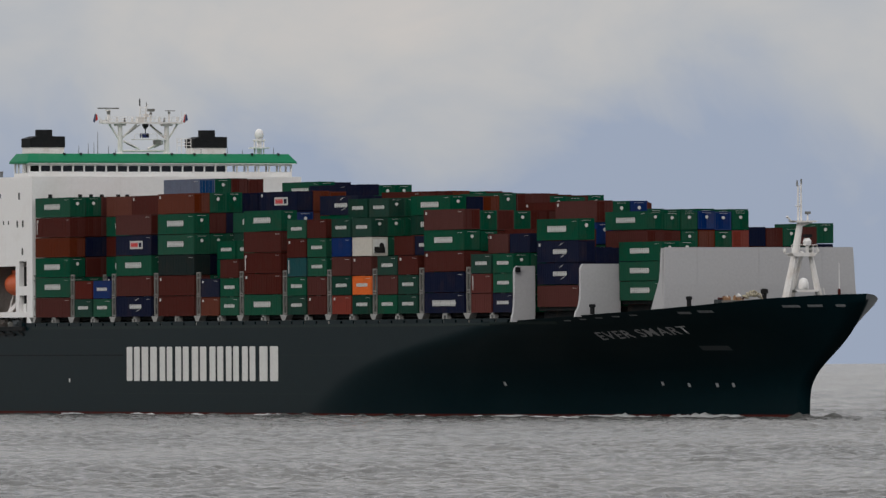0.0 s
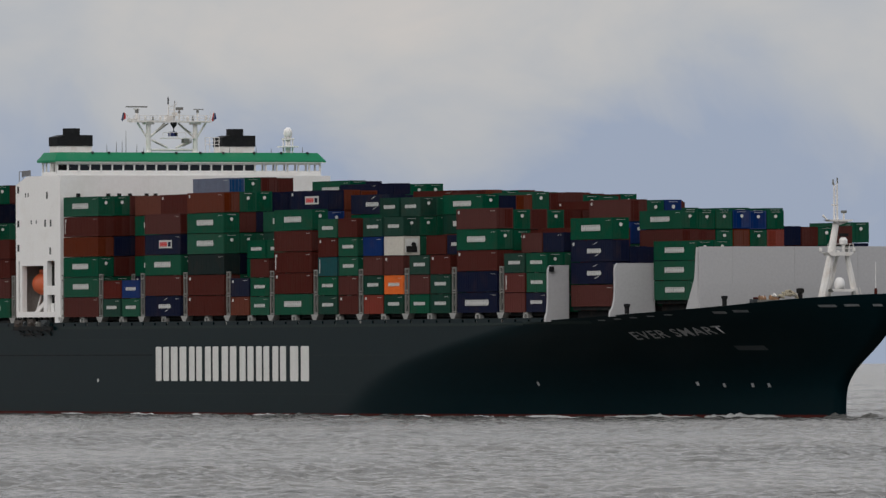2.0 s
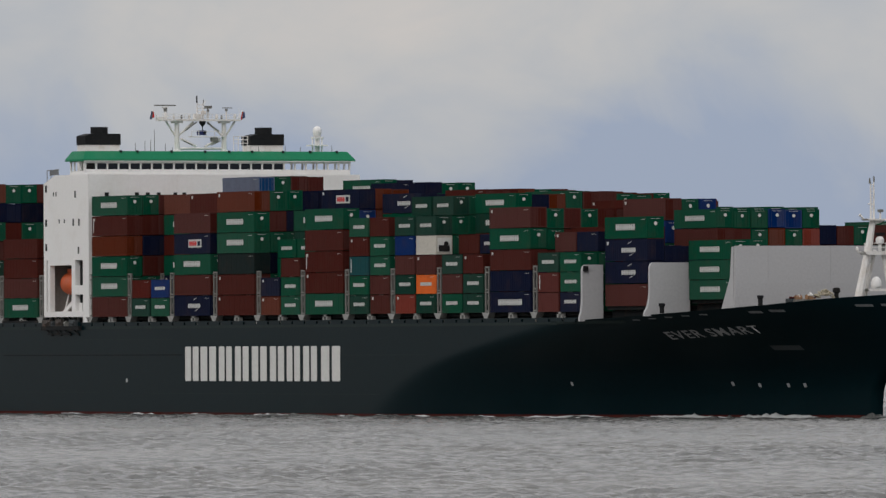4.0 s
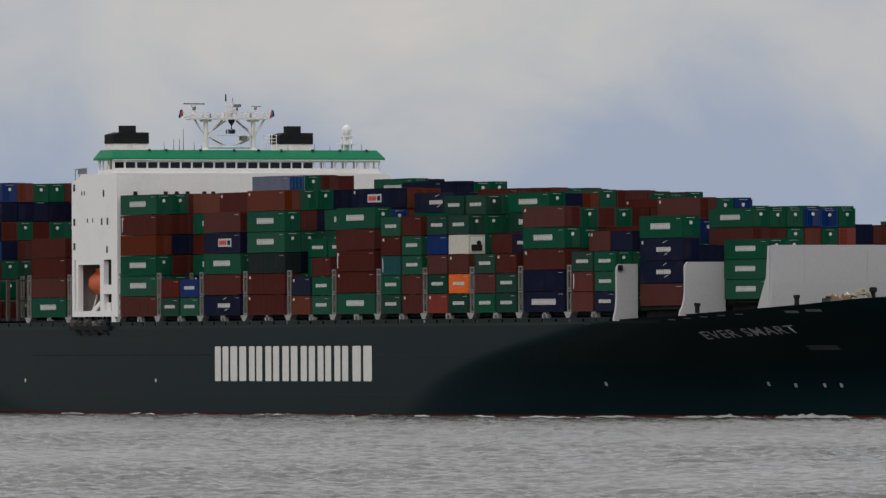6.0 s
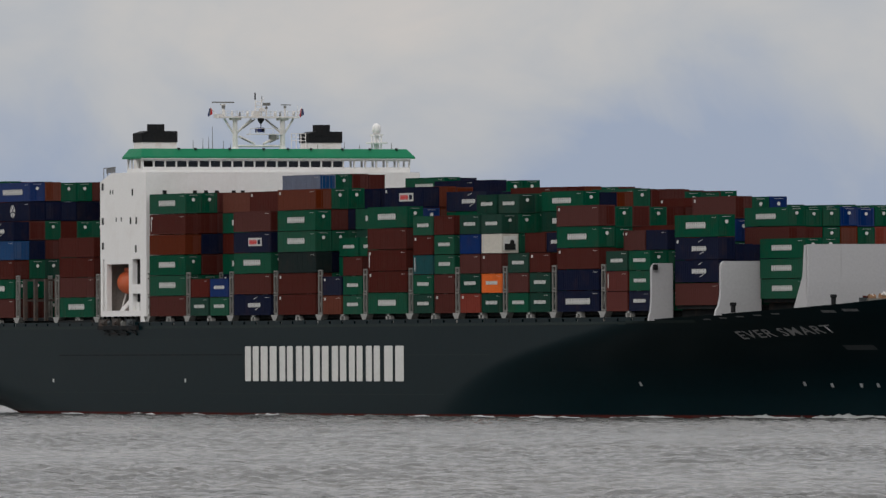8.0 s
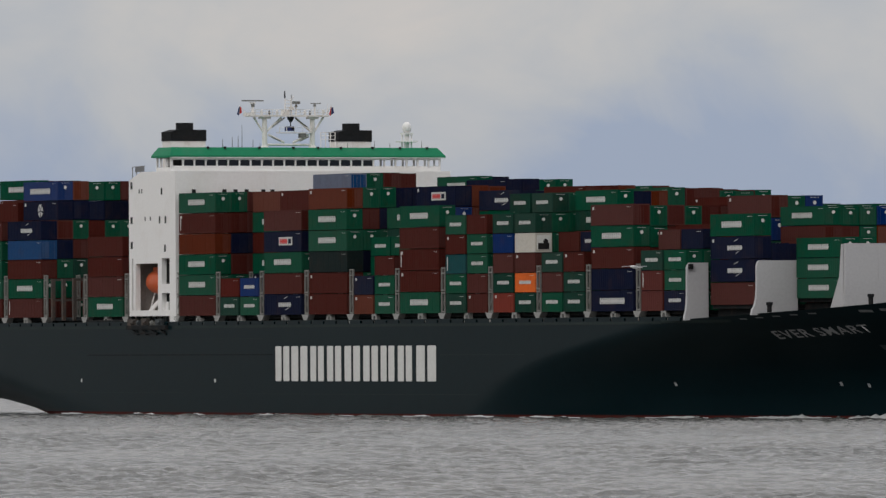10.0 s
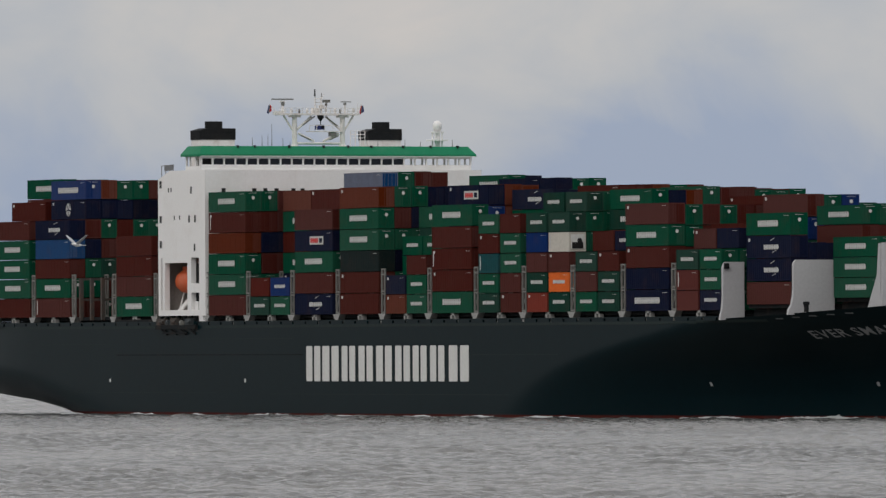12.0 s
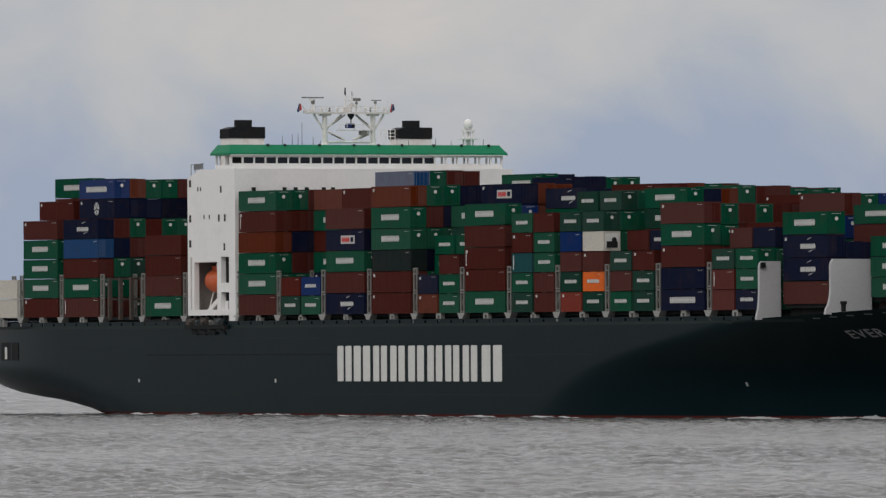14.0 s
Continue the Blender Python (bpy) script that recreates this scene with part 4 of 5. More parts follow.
    bm = bmesh.new(); box(bm, F - 0.1, F + 0.12, -20.9, 20.9, 34.6, 34.95); part("window_sill", bm, M["white"], house)
    return house


house = deckhouse()


def roof_gear():
    # twin funnels
    for y0, y1, x in ((-10.1, -4.7, -60.0), (16.2, 21.4, -60.0)):
        f = tagged(new("funnel"), "white funnel casing with black top")
        f.parent = ship
        bm = bmesh.new(); box(bm, x - 3, x, y0, y1, 30.0, 39.0); part("casing", bm, M["cream"], f)
        bm = bmesh.new()
        prism(bm, [(y0 - 0.1, 38.9), (y1 + 0.1, 38.9), (y1 + 0.1, 40.5), (y0 + 1.2, 40.55), (y0 - 0.1, 40.2)], 0, x - 3.1, x + 0.1)
        part("black_top", bm, M["black"], f)
        bm = bmesh.new()
        cy = (y0 + y1) / 2 + 0.1
        prism(bm, [(x - 1.5 + 1.3 * math.cos(a * math.pi / 12), cy + 1.25 * math.sin(a * math.pi / 12)) for a in range(24)], 2, 40.3, 41.5)
        part("uptake", bm, M["black"], f)
        bm = bmesh.new(); box(bm, x + 0.1, x + 0.14, y0 - 0.1, y1 + 0.1, 39.95, 40.02); part("seam", bm, M["dark"], f)
        if y0 > 0:
            for k in range(4):
                bm = bmesh.new(); beam(bm, (x + 0.3, y0 - 2.9 + 0.75 * k, 37.0), (x + 0.3, y0 - 2.9 + 0.75 * k, 40.2), 0.06, 5); part("rail_post", bm, M["cream"], f)
            for zz in (39.2, 39.7, 40.2):
                bm = bmesh.new(); beam(bm, (x + 0.3, y0 - 2.9, zz), (x + 0.3, y0 - 0.6, zz), 0.045, 5); part("rail", bm, M["cream"], f)
    bm = bmesh.new(); box(bm, -66, -52, -22 + 0.7, 21.3, 12.6, 13.4); part("aft_deckhouse_base", bm, M["dark"], ship)
    bm = bmesh.new(); box(bm, -66.0, -59.5, -11.5, 21.9, 13.0, 31.0); part("engine_casing", bm, M["white"], ship)
    # radar mast: gantry with two legs, cross-braces and scanners
    g = tagged(new("radar_mast"), "white lattice radar mast")
    g.parent = ship
    g.matrix_basis = pose(0, -1.0, 0)
    X0 = -39.5

    def bar(name, a, b, r, r2=None, mat="cream", sides=8):
        bm = bmesh.new(); beam(bm, a, b, r, sides, r2); return part(name, bm, M[mat], g)

    def slab(name, y0, y1, z0, z1, half=0.8, mat="cream", label=""):
        bm = bmesh.new(); box(bm, X0 - half, X0 + half, y0, y1, z0, z1); return part(name, bm, M[mat], g, label)
    for s in (-1, 1):
        c = s * 3.7 - 0.1
        bar("leg", (X0, c, 37.5), (X0, c, 42.0), 0.40, 0.36)
        bar("foot", (X0, c, 37.5), (X0, c, 37.9), 0.62, 0.45)
        bar("brace", (X0, c + s * 0.2, 39.7), (X0, c + s * 1.7, 41.9), 0.16)
        bar("brace", (X0, s * 3.4 - 0.1, 39.9), (X0, s * 1.1 - 0.1, 41.8), 0.17)
        bar("brace", (X0 + 0.5, s * 2.7 - 0.1, 40.5), (X0 + 0.5, s * 0.8 - 0.1, 41.8), 0.09, mat="steel")
        bar("brace", (X0, s * 3.1 - 0.1, 39.4), (X0, s * 0.7 - 0.1, 38.3), 0.18)
        bar("brace", (X0 + 0.5, s * 2.9 - 0.1, 39.1), (X0 + 0.5, s * 1.5 - 0.1, 38.5), 0.09, mat="steel")
        slab("bracket", c - 0.75, c + 0.75, 41.65, 41.95, 0.5)
    bar("cross_bar", (X0, -3.8, 38.0), (X0, 3.9, 38.0), 0.17)
    slab("mid_platform", -1.8, 3.4, 39.62, 39.74, 0.5)
    for y in (-1.7, -0.6, 0.6, 1.9, 3.3):
        bar("rail_post", (X0 + 0.5, y, 39.7), (X0 + 0.5, y, 40.5), 0.045, sides=5)
    bar("rail", (X0 + 0.5, -1.7, 40.5), (X0 + 0.5, 3.3, 40.5), 0.04, sides=5)
    slab("locker", 1.6, 2.5, 39.0, 39.6, 0.4, "steel")
    slab("platform", -6.5, 5.9, 41.95, 42.22)
    slab("platform_edge", -6.9, -5.9, 42.0, 42.5, 0.5)
    for i in range(15):
        y = -6.4 + 0.87 * i
        bar("rail_post", (X0 + 0.75, y, 42.2), (X0 + 0.75, y, 42.95), 0.04, sides=5)
    for z in (42.55, 42.95):
        bar("rail", (X0 + 0.75, -6.4, z), (X0 + 0.75, 5.8, z), 0.035, sides=5)
    # ladder column with cross pieces and a dark aerial
    for y in (-0.65, 0.35):
        bar("upper_pole", (X0, y, 42.2), (X0, y * 0.9, 44.6), 0.12, 0.08)
    for z in (42.8, 43.3, 43.8, 44.3):
        bar("rung", (X0, -0.65, z), (X0, 0.35, z), 0.05, sides=5)
    slab("housing", -1.1, 0.0, 42.2, 43.0, 0.35)
    slab("housing", 0.1, 0.7, 42.9, 43.4, 0.3)
    bar("aerial", (X0, -0.65, 44.6), (X0, -0.65, 45.6), 0.12, 0.09, "black")
    bar("aerial", (X0, 0.4, 44.5), (X0, 0.4, 45.1), 0.07, 0.05, "steel")
    bar("lamp_arm", (X0, 0.4, 44.2), (X0, 0.75, 44.9), 0.05, sides=5)
    bar("lamp_post", (X0, 1.1, 42.2), (X0, 1.1, 43.8), 0.1)
    slab("lamp", 0.65, 1.6, 43.75, 44.15, 0.3, "steel")
    bar("lamp", (X0, 1.1, 43.3), (X0, 1.1, 43.6), 0.22, 0.16, "steel")
    # radar scanners on their pedestals
    bar("lamp_post", (X0, -5.6, 42.2), (X0, -5.6, 43.3), 0.3, 0.18)
    bar("gearbox", (X0, -5.6, 43.3), (X0, -5.6, 43.85), 0.26, 0.3, "steel")
    slab("gearbox", -6.0, -5.3, 43.75, 44.0, 0.25)
    slab("scanner", -7.3, -4.0, 44.1, 44.28, 0.15, "steel", "pale grey radar scanner bar")
    bar("lamp_post", (X0, 4.0, 42.2), (X0, 4.0, 43.4), 0.13)
    bar("gearbox", (X0, 4.0, 43.4), (X0, 4.0, 43.75), 0.22, 0.2, "steel")
    slab("scanner", 3.4, 4.9, 43.8, 43.92, 0.12, "steel", "pale grey radar scanner bar")
    # horn and dark searchlight under the platform
    bm = bmesh.new(); lathe(bm, [(0.5, 41.95), (0.45, 41.6), (0.15, 41.2), (0.07, 41.1), (0.07, 40.6)], (X0 + 0.5, 0.0), 12); part("horn", bm, M["black"], g)
    slab("searchlight", -0.45, 0.55, 39.95, 40.6, 0.5, "darkcloth", "dark blue boxed searchlight")
    bar("searchlight_rim", (X0 + 0.5, 0.3, 40.3), (X0 + 0.75, 0.3, 40.3), 0.2, mat="black")
    for y, z, r in ((-4.4, 42.5, 0.2), (-3.2, 42.45, 0.16), (-2.0, 42.5, 0.18), (2.3, 42.5, 0.2), (3.1, 42.45, 0.15), (5.2, 42.6, 0.24)):
        bm = bmesh.new(); lathe(bm, [(r * 0.6, z - 0.3), (r, z - 0.1), (r * 0.9, z + 0.25), (r * 0.3, z + 0.4)], (X0 + 0.3, y), 8); part("lamp", bm, M["cream"] if r > 0.17 else M["steel"], g)
    bar("yard", (X0, -7.7, 43.5), (X0, -6.6, 42.4), 0.06)
    bar("yard", (X0, 6.6, 43.6), (X0, 5.8, 42.3), 0.06)
    bar("whip", (X0, 6.0, 42.2), (X0, 6.0, 43.8), 0.05, 0.03)
    for y, cloths in ((-7.75, ("darkcloth", "rim", "redcloth")), (6.55, ("redcloth", "rim", "darkcloth"))):
        for k, ck in enumerate(cloths):                               # drooping folds, one strip of cloth each
            bm = bmesh.new()
            o = 0.09 * k
            prism(bm, [(y + o - 0.02, 43.35), (y + o + 0.08, 43.3), (y + o + 0.1 + 0.06 * k, 42.5), (y + o - 0.1, 42.1 + 0.12 * k), (y + o - 0.3 + 0.1 * k, 42.3 + 0.1 * k)], 0, X0 - 0.04 + 0.05 * k, X0 + 0.02 + 0.05 * k)
            part("flag", bm, M[ck], g, "drooping signal flag")
    # satellite dome on its stand
    d = tagged(new("satellite_dome"), "white satellite dome on a stand")
    d.parent = ship
    bm = bmesh.new()
    for a, b in ((-0.5, -0.5), (0.5, -0.5), (0.5, 0.5), (-0.5, 0.5)):
        beam(bm, (-40 + a, 17.6 + b, 37.5), (-40 + a, 17.6 + b, 39.6), 0.12, 5)
    box(bm, -41.1, -38.9, 16.4, 18.8, 38.4, 38.6); beam(bm, (-40, 17.6, 37.5), (-40, 17.6, 39.8), 0.4, 8); box(bm, -40.7, -39.3, 16.9, 18.3, 39.5, 39.75)
    part("stand", bm, M["white"], d)
    bm = bmesh.new()
    lathe(bm, [(0.5, 39.8), (0.62, 40.2), (0.66, 40.5), (0.58, 40.9), (0.36, 41.2), (0.1, 41.3)], (-40, 17.6), 16)
    part("radome", bm, M["white"], d, smooth=True)
    # whip aerials
    for x, y, h in ((-38, -9.0, 3.2), (-38, -10.5, 1.6), (-38, -12, 1.3), (-38, -7.3, 1.2), (-38, 19.0, 1.0), (-38, -9.6, 1.7), (-38, -6.2, 0.7), (-38, 7.4, 0.8), (-38, 11.6, 1.1), (-38, 14.0, 0.7)):
        bm = bmesh.new(); beam(bm, (x, y, 37.5), (x, y, 37.5 + h), 0.06, 5, 0.03); part("whip_aerial", bm, M["steel"], ship)


roof_gear()


def lifeboat():
    boat = tagged(new("lifeboat"), "orange enclosed lifeboat hung in its davits in the deckhouse side", "lifeboat")
    bm = bmesh.new()
    rings = []
    for i in range(13):
        u = -1 + i / 6
        w = max(0.03, (1 - abs(u) ** 2.6)) ** 0.5
        rings.append([bm.verts.new((u * 3.7, 1.5 * w * math.cos(a * math.pi / 8), 1.75 * w * math.sin(a * math.pi / 8) * (0.95 if a > 8 else 1.0))) for a in range(16)])
    for a, b in zip(rings, rings[1:]):
        for i in range(16):
            j = (i + 1) % 16
            bm.faces.new((a[i], a[j], b[j], b[i]))
    bm.faces.new(rings[0][::-1]); bm.faces.new(rings[-1])
    part("boat_hull", bm, M["lifeboat"], boat, smooth=True)
    bm = bmesh.new(); box(bm, -1.3, 0.6, -0.6, 0.6, 1.6, 2.1); part("canopy_hatch", bm, M["lifeboat"], boat)
    for x in (-2.6, 2.6):
        bm = bmesh.new(); beam(bm, (x, 0.4, 1.2), (x, 1.2, 3.2), 0.12, 6); part("davit", bm, M["white"], boat)
        bm = bmesh.new(); beam(bm, (x, 0.3, -1.3), (x, -0.5, -4.2), 0.14, 6); part("cradle_leg", bm, M["white"], boat)
    sails(boat, pose(-44.3, -18.8, 18.7))


lifeboat()

# ---- foremast and bow gear ----


def foremast():
    g = tagged(new("foremast"), "white tripod foremast on the forecastle")
    g.parent = ship
    X0 = 165.6

    def bar(name, a, b, r, r2=None, mat="cream", sides=8):
        bm = bmesh.new(); beam(bm, a, b, r, sides, r2); return part(name, bm, M[mat], g)
    bar("leg", (X0, -2.0, 14.9), (X0, -0.55, 21.5), 0.62, 0.44)
    bar("leg", (X0, 3.0, 14.9), (X0, 1.55, 21.5), 0.46, 0.34)
    bar("leg", (X0 - 3, 0.3, 14.9), (X0, 0.4, 21.4), 0.36, 0.25)
    bar("column", (X0, -0.55, 21.3), (X0, 0.2, 25.4), 0.52, 0.40)
    # ladder pole above the upper platform
    bar("pole", (X0, -0.12, 25.3), (X0, -0.12, 30.0), 0.13, 0.10)
    bar("pole", (X0, 0.32, 25.3), (X0, 0.32, 30.3), 0.15, 0.09)
    for k in range(10):
        bar("rung", (X0, -0.12, 25.9 + 0.43 * k), (X0, 0.32, 25.9 + 0.43 * k), 0.05, sides=5)
    bar("arm", (X0, -0.5, 27.3), (X0, 0.3, 27.3), 0.08, sides=5)
    bar("lamp", (X0, -0.25, 29.9), (X0, -0.25, 30.6), 0.16, 0.08, "steel")
    bar("lamp", (X0, 0.35, 30.1), (X0, 0.35, 30.8), 0.12, 0.1, "steel")
    for y0, y1, z, d in ((-1.5, 2.2, 21.15, 0.35), (-1.2, 2.3, 25.3, 0.12), (-1.1, 2.5, 16.4, 0.2)):
        bm = bmesh.new(); prism(bm, [(y0, z + 0.12), (y1, z + 0.12), (y1 - 0.4, z - d), (y0 + 0.4, z - d)], 0, X0 - 0.9, X0 + 0.9); part("platform", bm, M["cream"], g)
    bm = bmesh.new(); prism(bm, [(0.4, 25.2), (2.1, 25.25), (0.5, 24.7)], 0, X0 - 0.3, X0 + 0.3); part("gusset", bm, M["cream"], g)
    for y in (-1.5, -0.6, 0.9, 1.6, 2.15):
        bar("rail_post", (X0 + 0.85, y, 21.2), (X0 + 0.85, y, 22.3), 0.05, sides=5)
    for z in (21.75, 22.3):
        bar("rail", (X0 + 0.85, -1.5, z), (X0 + 0.85, 2.15, z), 0.045, sides=5)
    # small radome on the lower platform
    bm = bmesh.new(); lathe(bm, [(0.62, 16.55), (0.68, 16.9), (0.66, 17.4), (0.5, 17.8), (0.25, 18.0), (0.05, 18.05)], (X0 + 0.3, 0.45), 16); part("radome", bm, M["white"], g, "small white radome", smooth=True)
    # fog horn and searchlight between the platforms
    bm = bmesh.new(); box(bm, X0 + 0.2, X0 + 0.8, 0.4, 1.5, 23.25, 23.65); part("fog_horn", bm, M["black"], g, "black fog horn")
    bm = bmesh.new(); lathe(bm, [(0.2, 21.3), (0.2, 22.1), (0.5, 22.3), (0.55, 22.8), (0.3, 23.15)], (X0 + 0.5, 0.9), 12); part("searchlight", bm, M["white"], g)
    bm = bmesh.new(); box(bm, X0 + 0.3, X0 + 0.7, 1.1, 1.5, 21.3, 22.0); part("lamp", bm, M["steel"], g)
    bar("lamp_post", (X0, 1.25, 25.4), (X0, 1.25, 26.3), 0.12)
    bm = bmesh.new(); box(bm, X0 - 0.2, X0 + 0.2, 0.95, 1.6, 26.25, 26.6); part("lamp", bm, M["steel"], g)
    bar("horn", (X0, -1.75, 25.95), (X0, -1.1, 25.35), 0.17, 0.08)
    for y in (-2.1, 2.7):
        bm = bmesh.new(); lathe(bm, [(0.1, 21.2), (0.22, 21.4), (0.2, 21.7), (0.06, 21.85)], (X0, y), 8); part("lamp", bm, M["cream"], g)
        bar("bracket", (X0, y, 21.2), (X0, y * 0.6, 21.1), 0.07)
    bar("ladder", (X0, 3.5, 14.9), (X0, 3.1, 16.7), 0.06, sides=5)
    bar("ladder", (X0, 3.9, 14.9), (X0, 3.5, 16.7), 0.06, sides=5)
    # windlass on the forecastle
    w = tagged(new("windlass"), "rust-yellow anchor windlass with coiled mooring rope on the forecastle", "windlass")
    bm = bmesh.new(); beam(bm, (0, -2.4, 0.35), (0, -1.5, 0.35), 0.36, 12); part("drum", bm, M["yellow"], w)
    bm = bmesh.new(); beam(bm, (0, -0.8, 0.42), (0, 0.0, 0.42), 0.42, 12); part("drum", bm, M["yellow"], w)
    bm = bmesh.new(); box(bm, -1.2, 1.2, -2.9, 2.6, -0.9, 0.2); part("bed", bm, M["steel"], w)
    rr = random.Random(4)
    for k in range(14):                                               # loose gear round the drums
        bm = bmesh.new()
        a0 = Vector((rr.uniform(-0.4, 0.6), rr.uniform(-2.8, 0.8), rr.uniform(0.2, 0.7)))
        beam(bm, a0, a0 + Vector((rr.uniform(-.3, .3), rr.uniform(-.7, .7), rr.uniform(-.15, .35))), rr.uniform(0.06, 0.15), 6)
        part("fitting", bm, M[("boot", "yellow", "rope", "cream")[k % 4]], w)
    for i in range(9):                                                # heap of rope coils
        bm = bmesh.new()
        cy, cz, R = 0.6 + 0.28 * i + rr.uniform(-.2, .2), 0.35 + 0.75 * math.sin(math.pi * (i + 1) / 10), rr.uniform(0.35, 0.6)
        q = Euler((rr.uniform(0, 1.2), rr.uniform(0, 1.0), rr.uniform(0, 3))).to_matrix()
        pts = [q @ Vector((R * math.cos(k * math.pi / 5), R * math.sin(k * math.pi / 5), 0)) + Vector((0.2, cy, cz)) for k in range(11)]
        for p0, p1 in zip(pts, pts[1:]):
            beam(bm, p0, p1, 0.11, 5)
        part("rope_coil", bm, M["rope"], w)
    bm = bmesh.new(); lathe(bm, [(0.3, -0.6), (0.3, 1.0), (0.5, 1.1), (0.5, 1.6), (0.2, 1.7)], (0.3, 3.4), 10); part("capstan", bm, M["black"], w)
    bm = bmesh.new(); box(bm, -0.5, 0.5, -3.5, -2.7, -0.6, 0.3); part("gearbox", bm, M["steel_dim"], w)
    sails(w, pose(160.5, -6.0, 15.0))
    for x, y in ((144.0, -19.1), (160.2, -13.2)):
        b = tagged(new("bollard"), "black steel deck bollard at the bow edge", "bollard", "bow bollards")
        bm = bmesh.new(); lathe(bm, [(0.3, -0.3), (0.3, 0.55), (0.42, 0.65), (0.42, 0.95), (0.3, 1.0)], sides=12); part("post", bm, M["black"], b)
        sails(b, pose(x, y, deck_z(x) + 0.3))
    p = tagged(new("jackstaff"), "thin white jackstaff at the bow", "pole")
    bm = bmesh.new(); beam(bm, (0, 0, -0.3), (0, 0, 4.2), 0.06, 6, 0.04); part("staff", bm, M["white"], p)
    bm = bmesh.new(); lathe(bm, [(0.2, -0.3), (0.22, 0.6), (0.15, 0.9)], sides=8); part("base", bm, M["boot"], p)
    sails(p, pose(172.5, 2.2, deck_z(172.5) + 0.3))


foremast()


# ---- foam at the waterline ----
M["foam"] = material("white_sea_foam", (0.44, 0.45, 0.45), 0.9, vary=0.18, scale=1.2, stain=(0.32, 0.33, 0.33), stain_amount=0.8, stain_scale=0.7, bump=0.1, bump_scale=3.0)


def foam(name, label, length, width, height, seed, mat=None, kind="foam"):
    """A broken crest of foam: low, ragged ridge along x."""
    bm = bmesh.new()
    n = max(16, int(length / 0.22))
    prev = None

    def wob(q, f):
        return noise.noise(Vector((q * f, seed * 7.3, 0.4))) * 0.5 + 0.5
    for i in range(n + 1):
        u = i / n
        x = u * length
        env = max(0.02, math.sin(math.pi * u) ** 0.7)
        hgt = height * env * max(0.0, 1.5 * wob(x, 0.45) - 0.25) * (0.3 + 1.0 * wob(x, 1.7)) * (0.5 + wob(x + 9, 5.3))
        wd = width * env * (0.4 + 0.8 * wob(x + 40, 0.6))
        cur = [bm.verts.new((x, -wd, -0.12)), bm.verts.new((x + 0.1 * wob(x, 3), -wd * 0.45, hgt * 0.75)), bm.verts.new((x + 0.1 * wob(x, 2), 0, hgt)),
               bm.verts.new((x, wd * 0.5, hgt * 0.5)), bm.verts.new((x, wd, -0.12))]
        if prev:
            for a in range(4):
                bm.faces.new((prev[a], cur[a], cur[a + 1], prev[a + 1]))
            bm.faces.new((prev[4], cur[4], cur[0], prev[0]))
        else:
            bm.faces.new(cur)
        prev = cur
    bm.faces.new(prev[::-1])
    bmesh.ops.recalc_face_normals(bm, faces=bm.faces)
    return tagged(new(name, mesh_of(name, bm, mat or M["foam"], True)), label, kind, "foam along the hull" if mat is None else "")


def foam_all():
    # the bow wave travels with the ship
    for x, ln, wd, ht, sd in ((143.5, 14.5, 1.6, 0.75, 1), (124.0, 18.0, 1.0, 0.40, 2), (166.8, 1.8, 0.5, 0.6, 3), (104.0, 13.0, 0.8, 0.3, 4)):
        y0, y1 = -half_breadth(x, 0.3), -half_breadth(x + ln, 0.3)
        f = foam("bow_wave", "ragged white foam of the bow wave against the hull", math.hypot(ln, y1 - y0), wd, ht * 1.15, sd)
        sails(f, pose(x, y0 - 0.7, 0.15, 0, 0, math.degrees(math.atan2(y1 - y0, ln))))
    # dark swell pushed up round the stem
    for x, y, ln, wd, ht, turn, sd in ((165.5, -3.2, 21.0, 2.4, 1.0, 6, 21), (160.0, -7.5, 13.0, 1.6, 0.5, 14, 22), (138.0, -16.5, 22.0, 1.3, 0.45, 17, 23)):
        f = foam("bow_swell", "dark grey swell of water pushed up by the bow", ln, wd, ht, sd, water.data.materials[0], "wave")
        sails(f, pose(x, y, -0.05, 0, 0, turn))
    # streaks left behind lie still in the water beside the hull
    for x, ln, ht, sd in ((44.0, 14.0, 0.32, 5), (92.0, 9.0, 0.30, 6), (20.0, 8.0, 0.2, 7), (128.0, 18.0, 0.3, 8), (70.0, 7.0, 0.2, 9), (2.0, 9.0, 0.24, 10), (-22.0, 8.0, 0.2, 11), (110.0, 11.0, 0.25, 12)):
        f = foam("foam_streak", "thin white foam streak on the water beside the hull", ln, 0.6, ht * 1.2, sd)
        f.matrix_basis = ship_pose(0) @ pose(x, -22.0, 0.15)


foam_all()


# ---- a gull that crosses before the ship ----


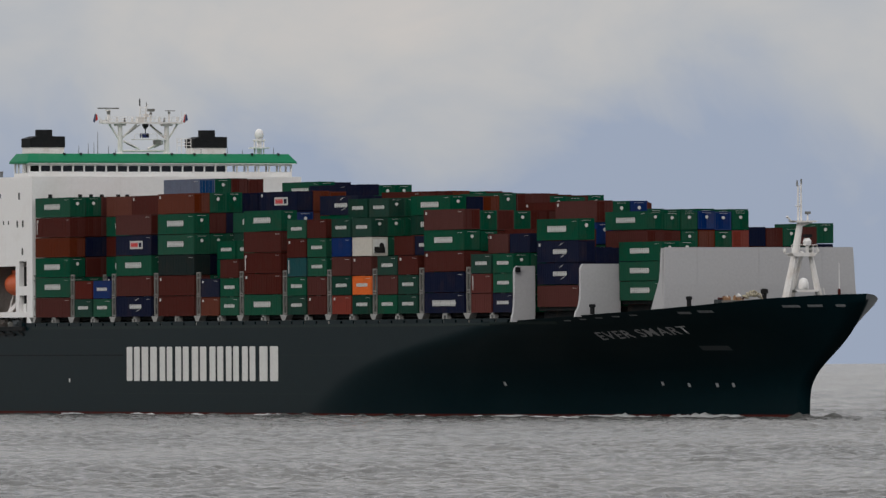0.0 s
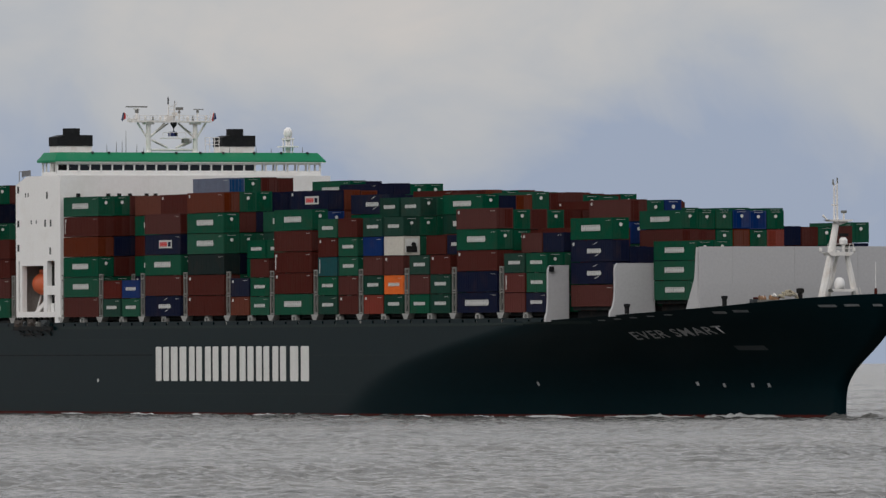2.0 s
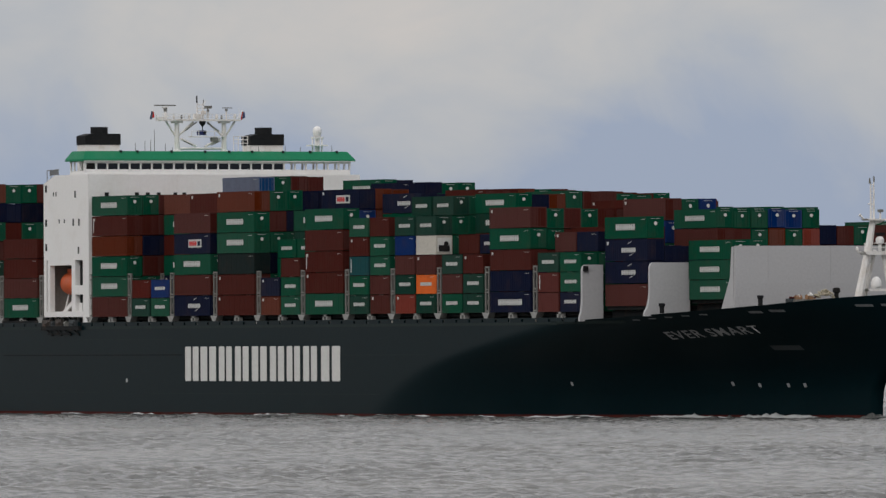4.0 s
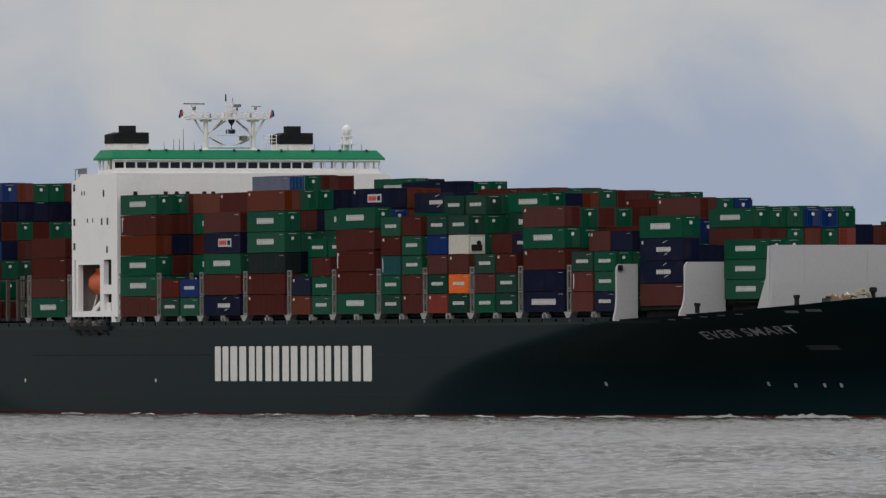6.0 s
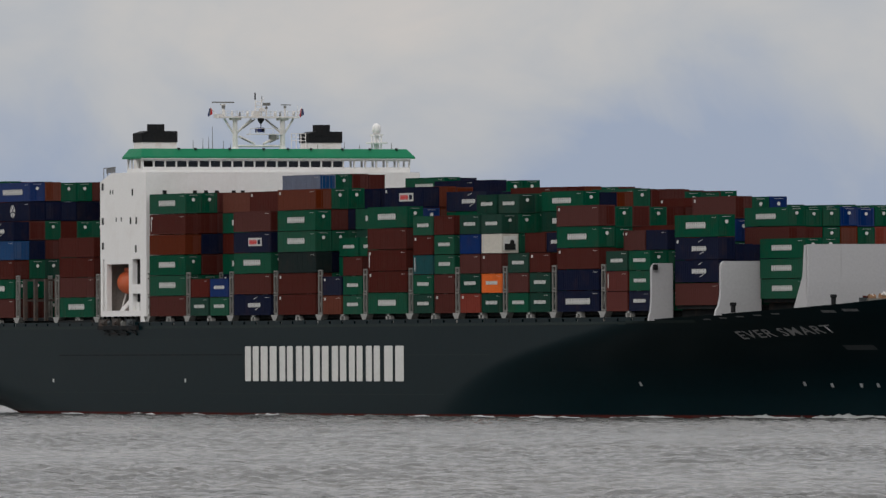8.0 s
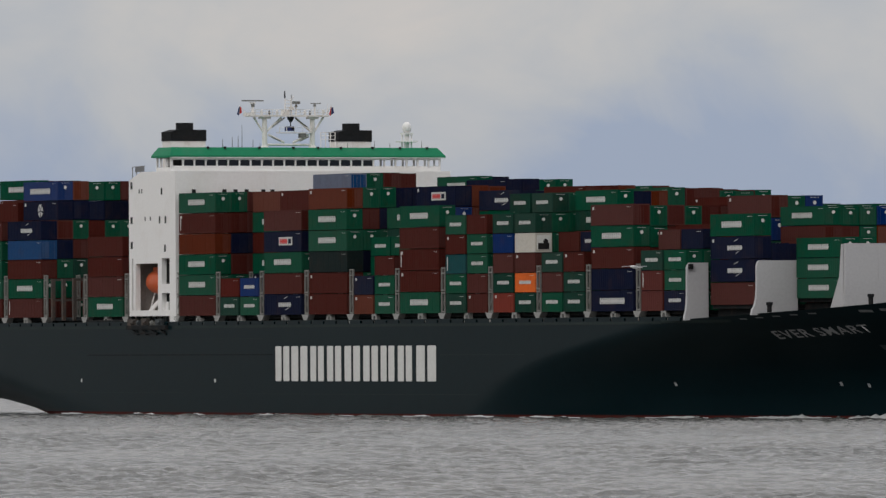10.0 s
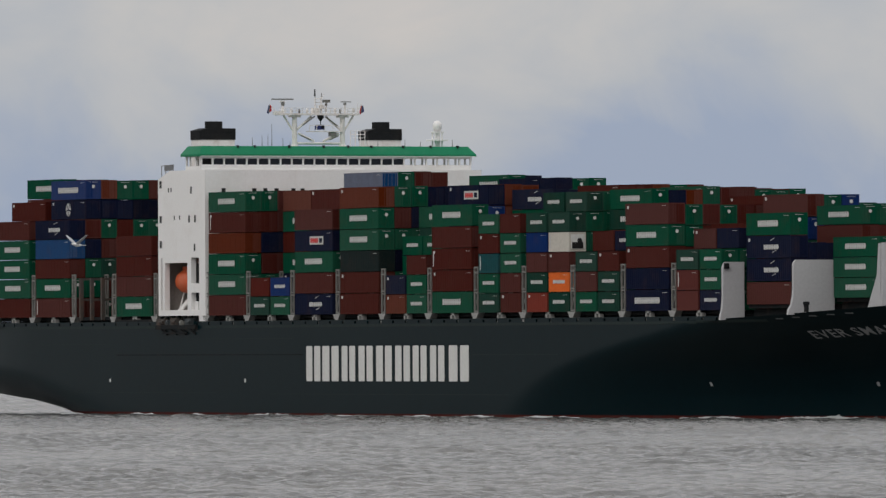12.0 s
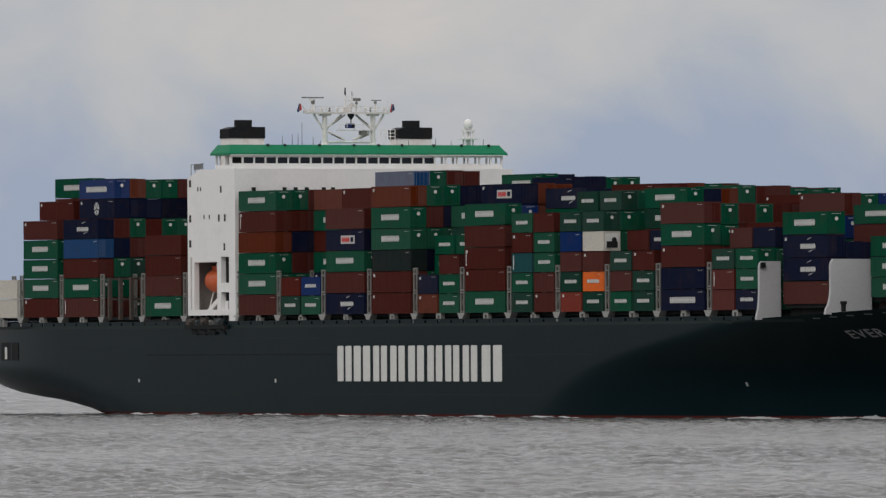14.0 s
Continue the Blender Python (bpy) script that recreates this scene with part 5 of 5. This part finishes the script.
def gull():
    bird = tagged(new("seagull"), "white and grey seagull flying low before the ship", "bird")
    bm = bmesh.new()
    rings = []
    for x, r, z in ((-0.30, 0.012, 0.0), (-0.20, 0.045, 0.0), (-0.05, 0.075, -0.01), (0.10, 0.07, -0.005), (0.20, 0.045, 0.01), (0.26, 0.042, 0.02), (0.31, 0.012, 0.015)):
        rings.append([bm.verts.new((x, r * math.cos(a * math.pi / 4), z + r * math.sin(a * math.pi / 4))) for a in range(8)])
    for a, b in zip(rings, rings[1:]):
        for i in range(8):
            j = (i + 1) % 8
            bm.faces.new((a[i], a[j], b[j], b[i]))
    bm.faces.new(rings[0][::-1]); bm.faces.new(rings[-1])
    bmesh.ops.recalc_face_normals(bm, faces=bm.faces)
    part("body", bm, M["feather"], bird, smooth=True)
    bm = bmesh.new(); beam(bm, (0.30, 0, 0.012), (0.37, 0, 0.0), 0.012, 5, 0.003); part("beak", bm, M["yellow"], bird)
    bm = bmesh.new(); prism(bm, [(-0.45, -0.08), (-0.45, 0.08), (-0.24, 0.03), (-0.24, -0.03)], 2, -0.008, 0.008); part("tail", bm, M["feather"], bird)
    wings = []
    for s in (-1, 1):
        bm = bmesh.new()
        prism(bm, [(0.10, 0.0), (0.13, s * 0.28), (0.05, s * 0.66), (0.0, s * 0.68), (-0.06, s * 0.40), (-0.08, 0.0)], 2, -0.012, 0.012)
        w = part("wing", bm, M["wing"], bird, "grey wing with dark tip")
        w.location = (0.02, s * 0.05, 0.03)
        wings.append((w, s))
    return bird, wings


M["feather"] = material("white_feathers", (0.75, 0.74, 0.72), 0.8, vary=0.08, scale=4)
M["wing"] = material("grey_wing_feathers", (0.42, 0.43, 0.44), 0.8, vary=0.15, scale=4, stain=(0.05, 0.05, 0.05), stain_amount=0.4, stain_scale=2.5)
GULL, GULL_WINGS = gull()


def motions():
    """All that sails on the ship's straight course."""
    for ob, m in SAILING:
        walk(ob, [(0.0, ship_pose(0.0) @ m), (14.0, ship_pose(14.0) @ m)])
    # the gull flies straight across, beating its wings
    near = 20000.0
    flight = []
    for t, u, v in ((0.0, 5960, 625), (9.0, 1612, 489), (10.5, 885, 466), (10.7, 789, 461), (10.9, 688, 452), (11.1, 594, 442), (11.3, 495, 435), (11.6, 335, 428), (11.8, 238, 429), (12.2, 30, 431), (14.0, -880, 436)):
        d = 480 + 12.0 * (11 - t)
        flight.append((t, pose((u - 784) / near * d, d, EYE_Z + (609 - v) / near * d, 0, -3, 226)))
    walk(GULL, flight)
    for w, s in GULL_WINGS:
        walk(w, [(i * 0.1, pose(0.02, s * 0.05, 0.03, s * (4 + 30 * math.sin(2 * math.pi * (i * 0.1 - 11.04) / 0.42)), 0, 0)) for i in range(141)])
    # the wind waves roll towards the camera
    walk(water, [(0.0, pose(0, 0, 0)), (14.0, pose(-5.0, -19.0, 0))])


motions()
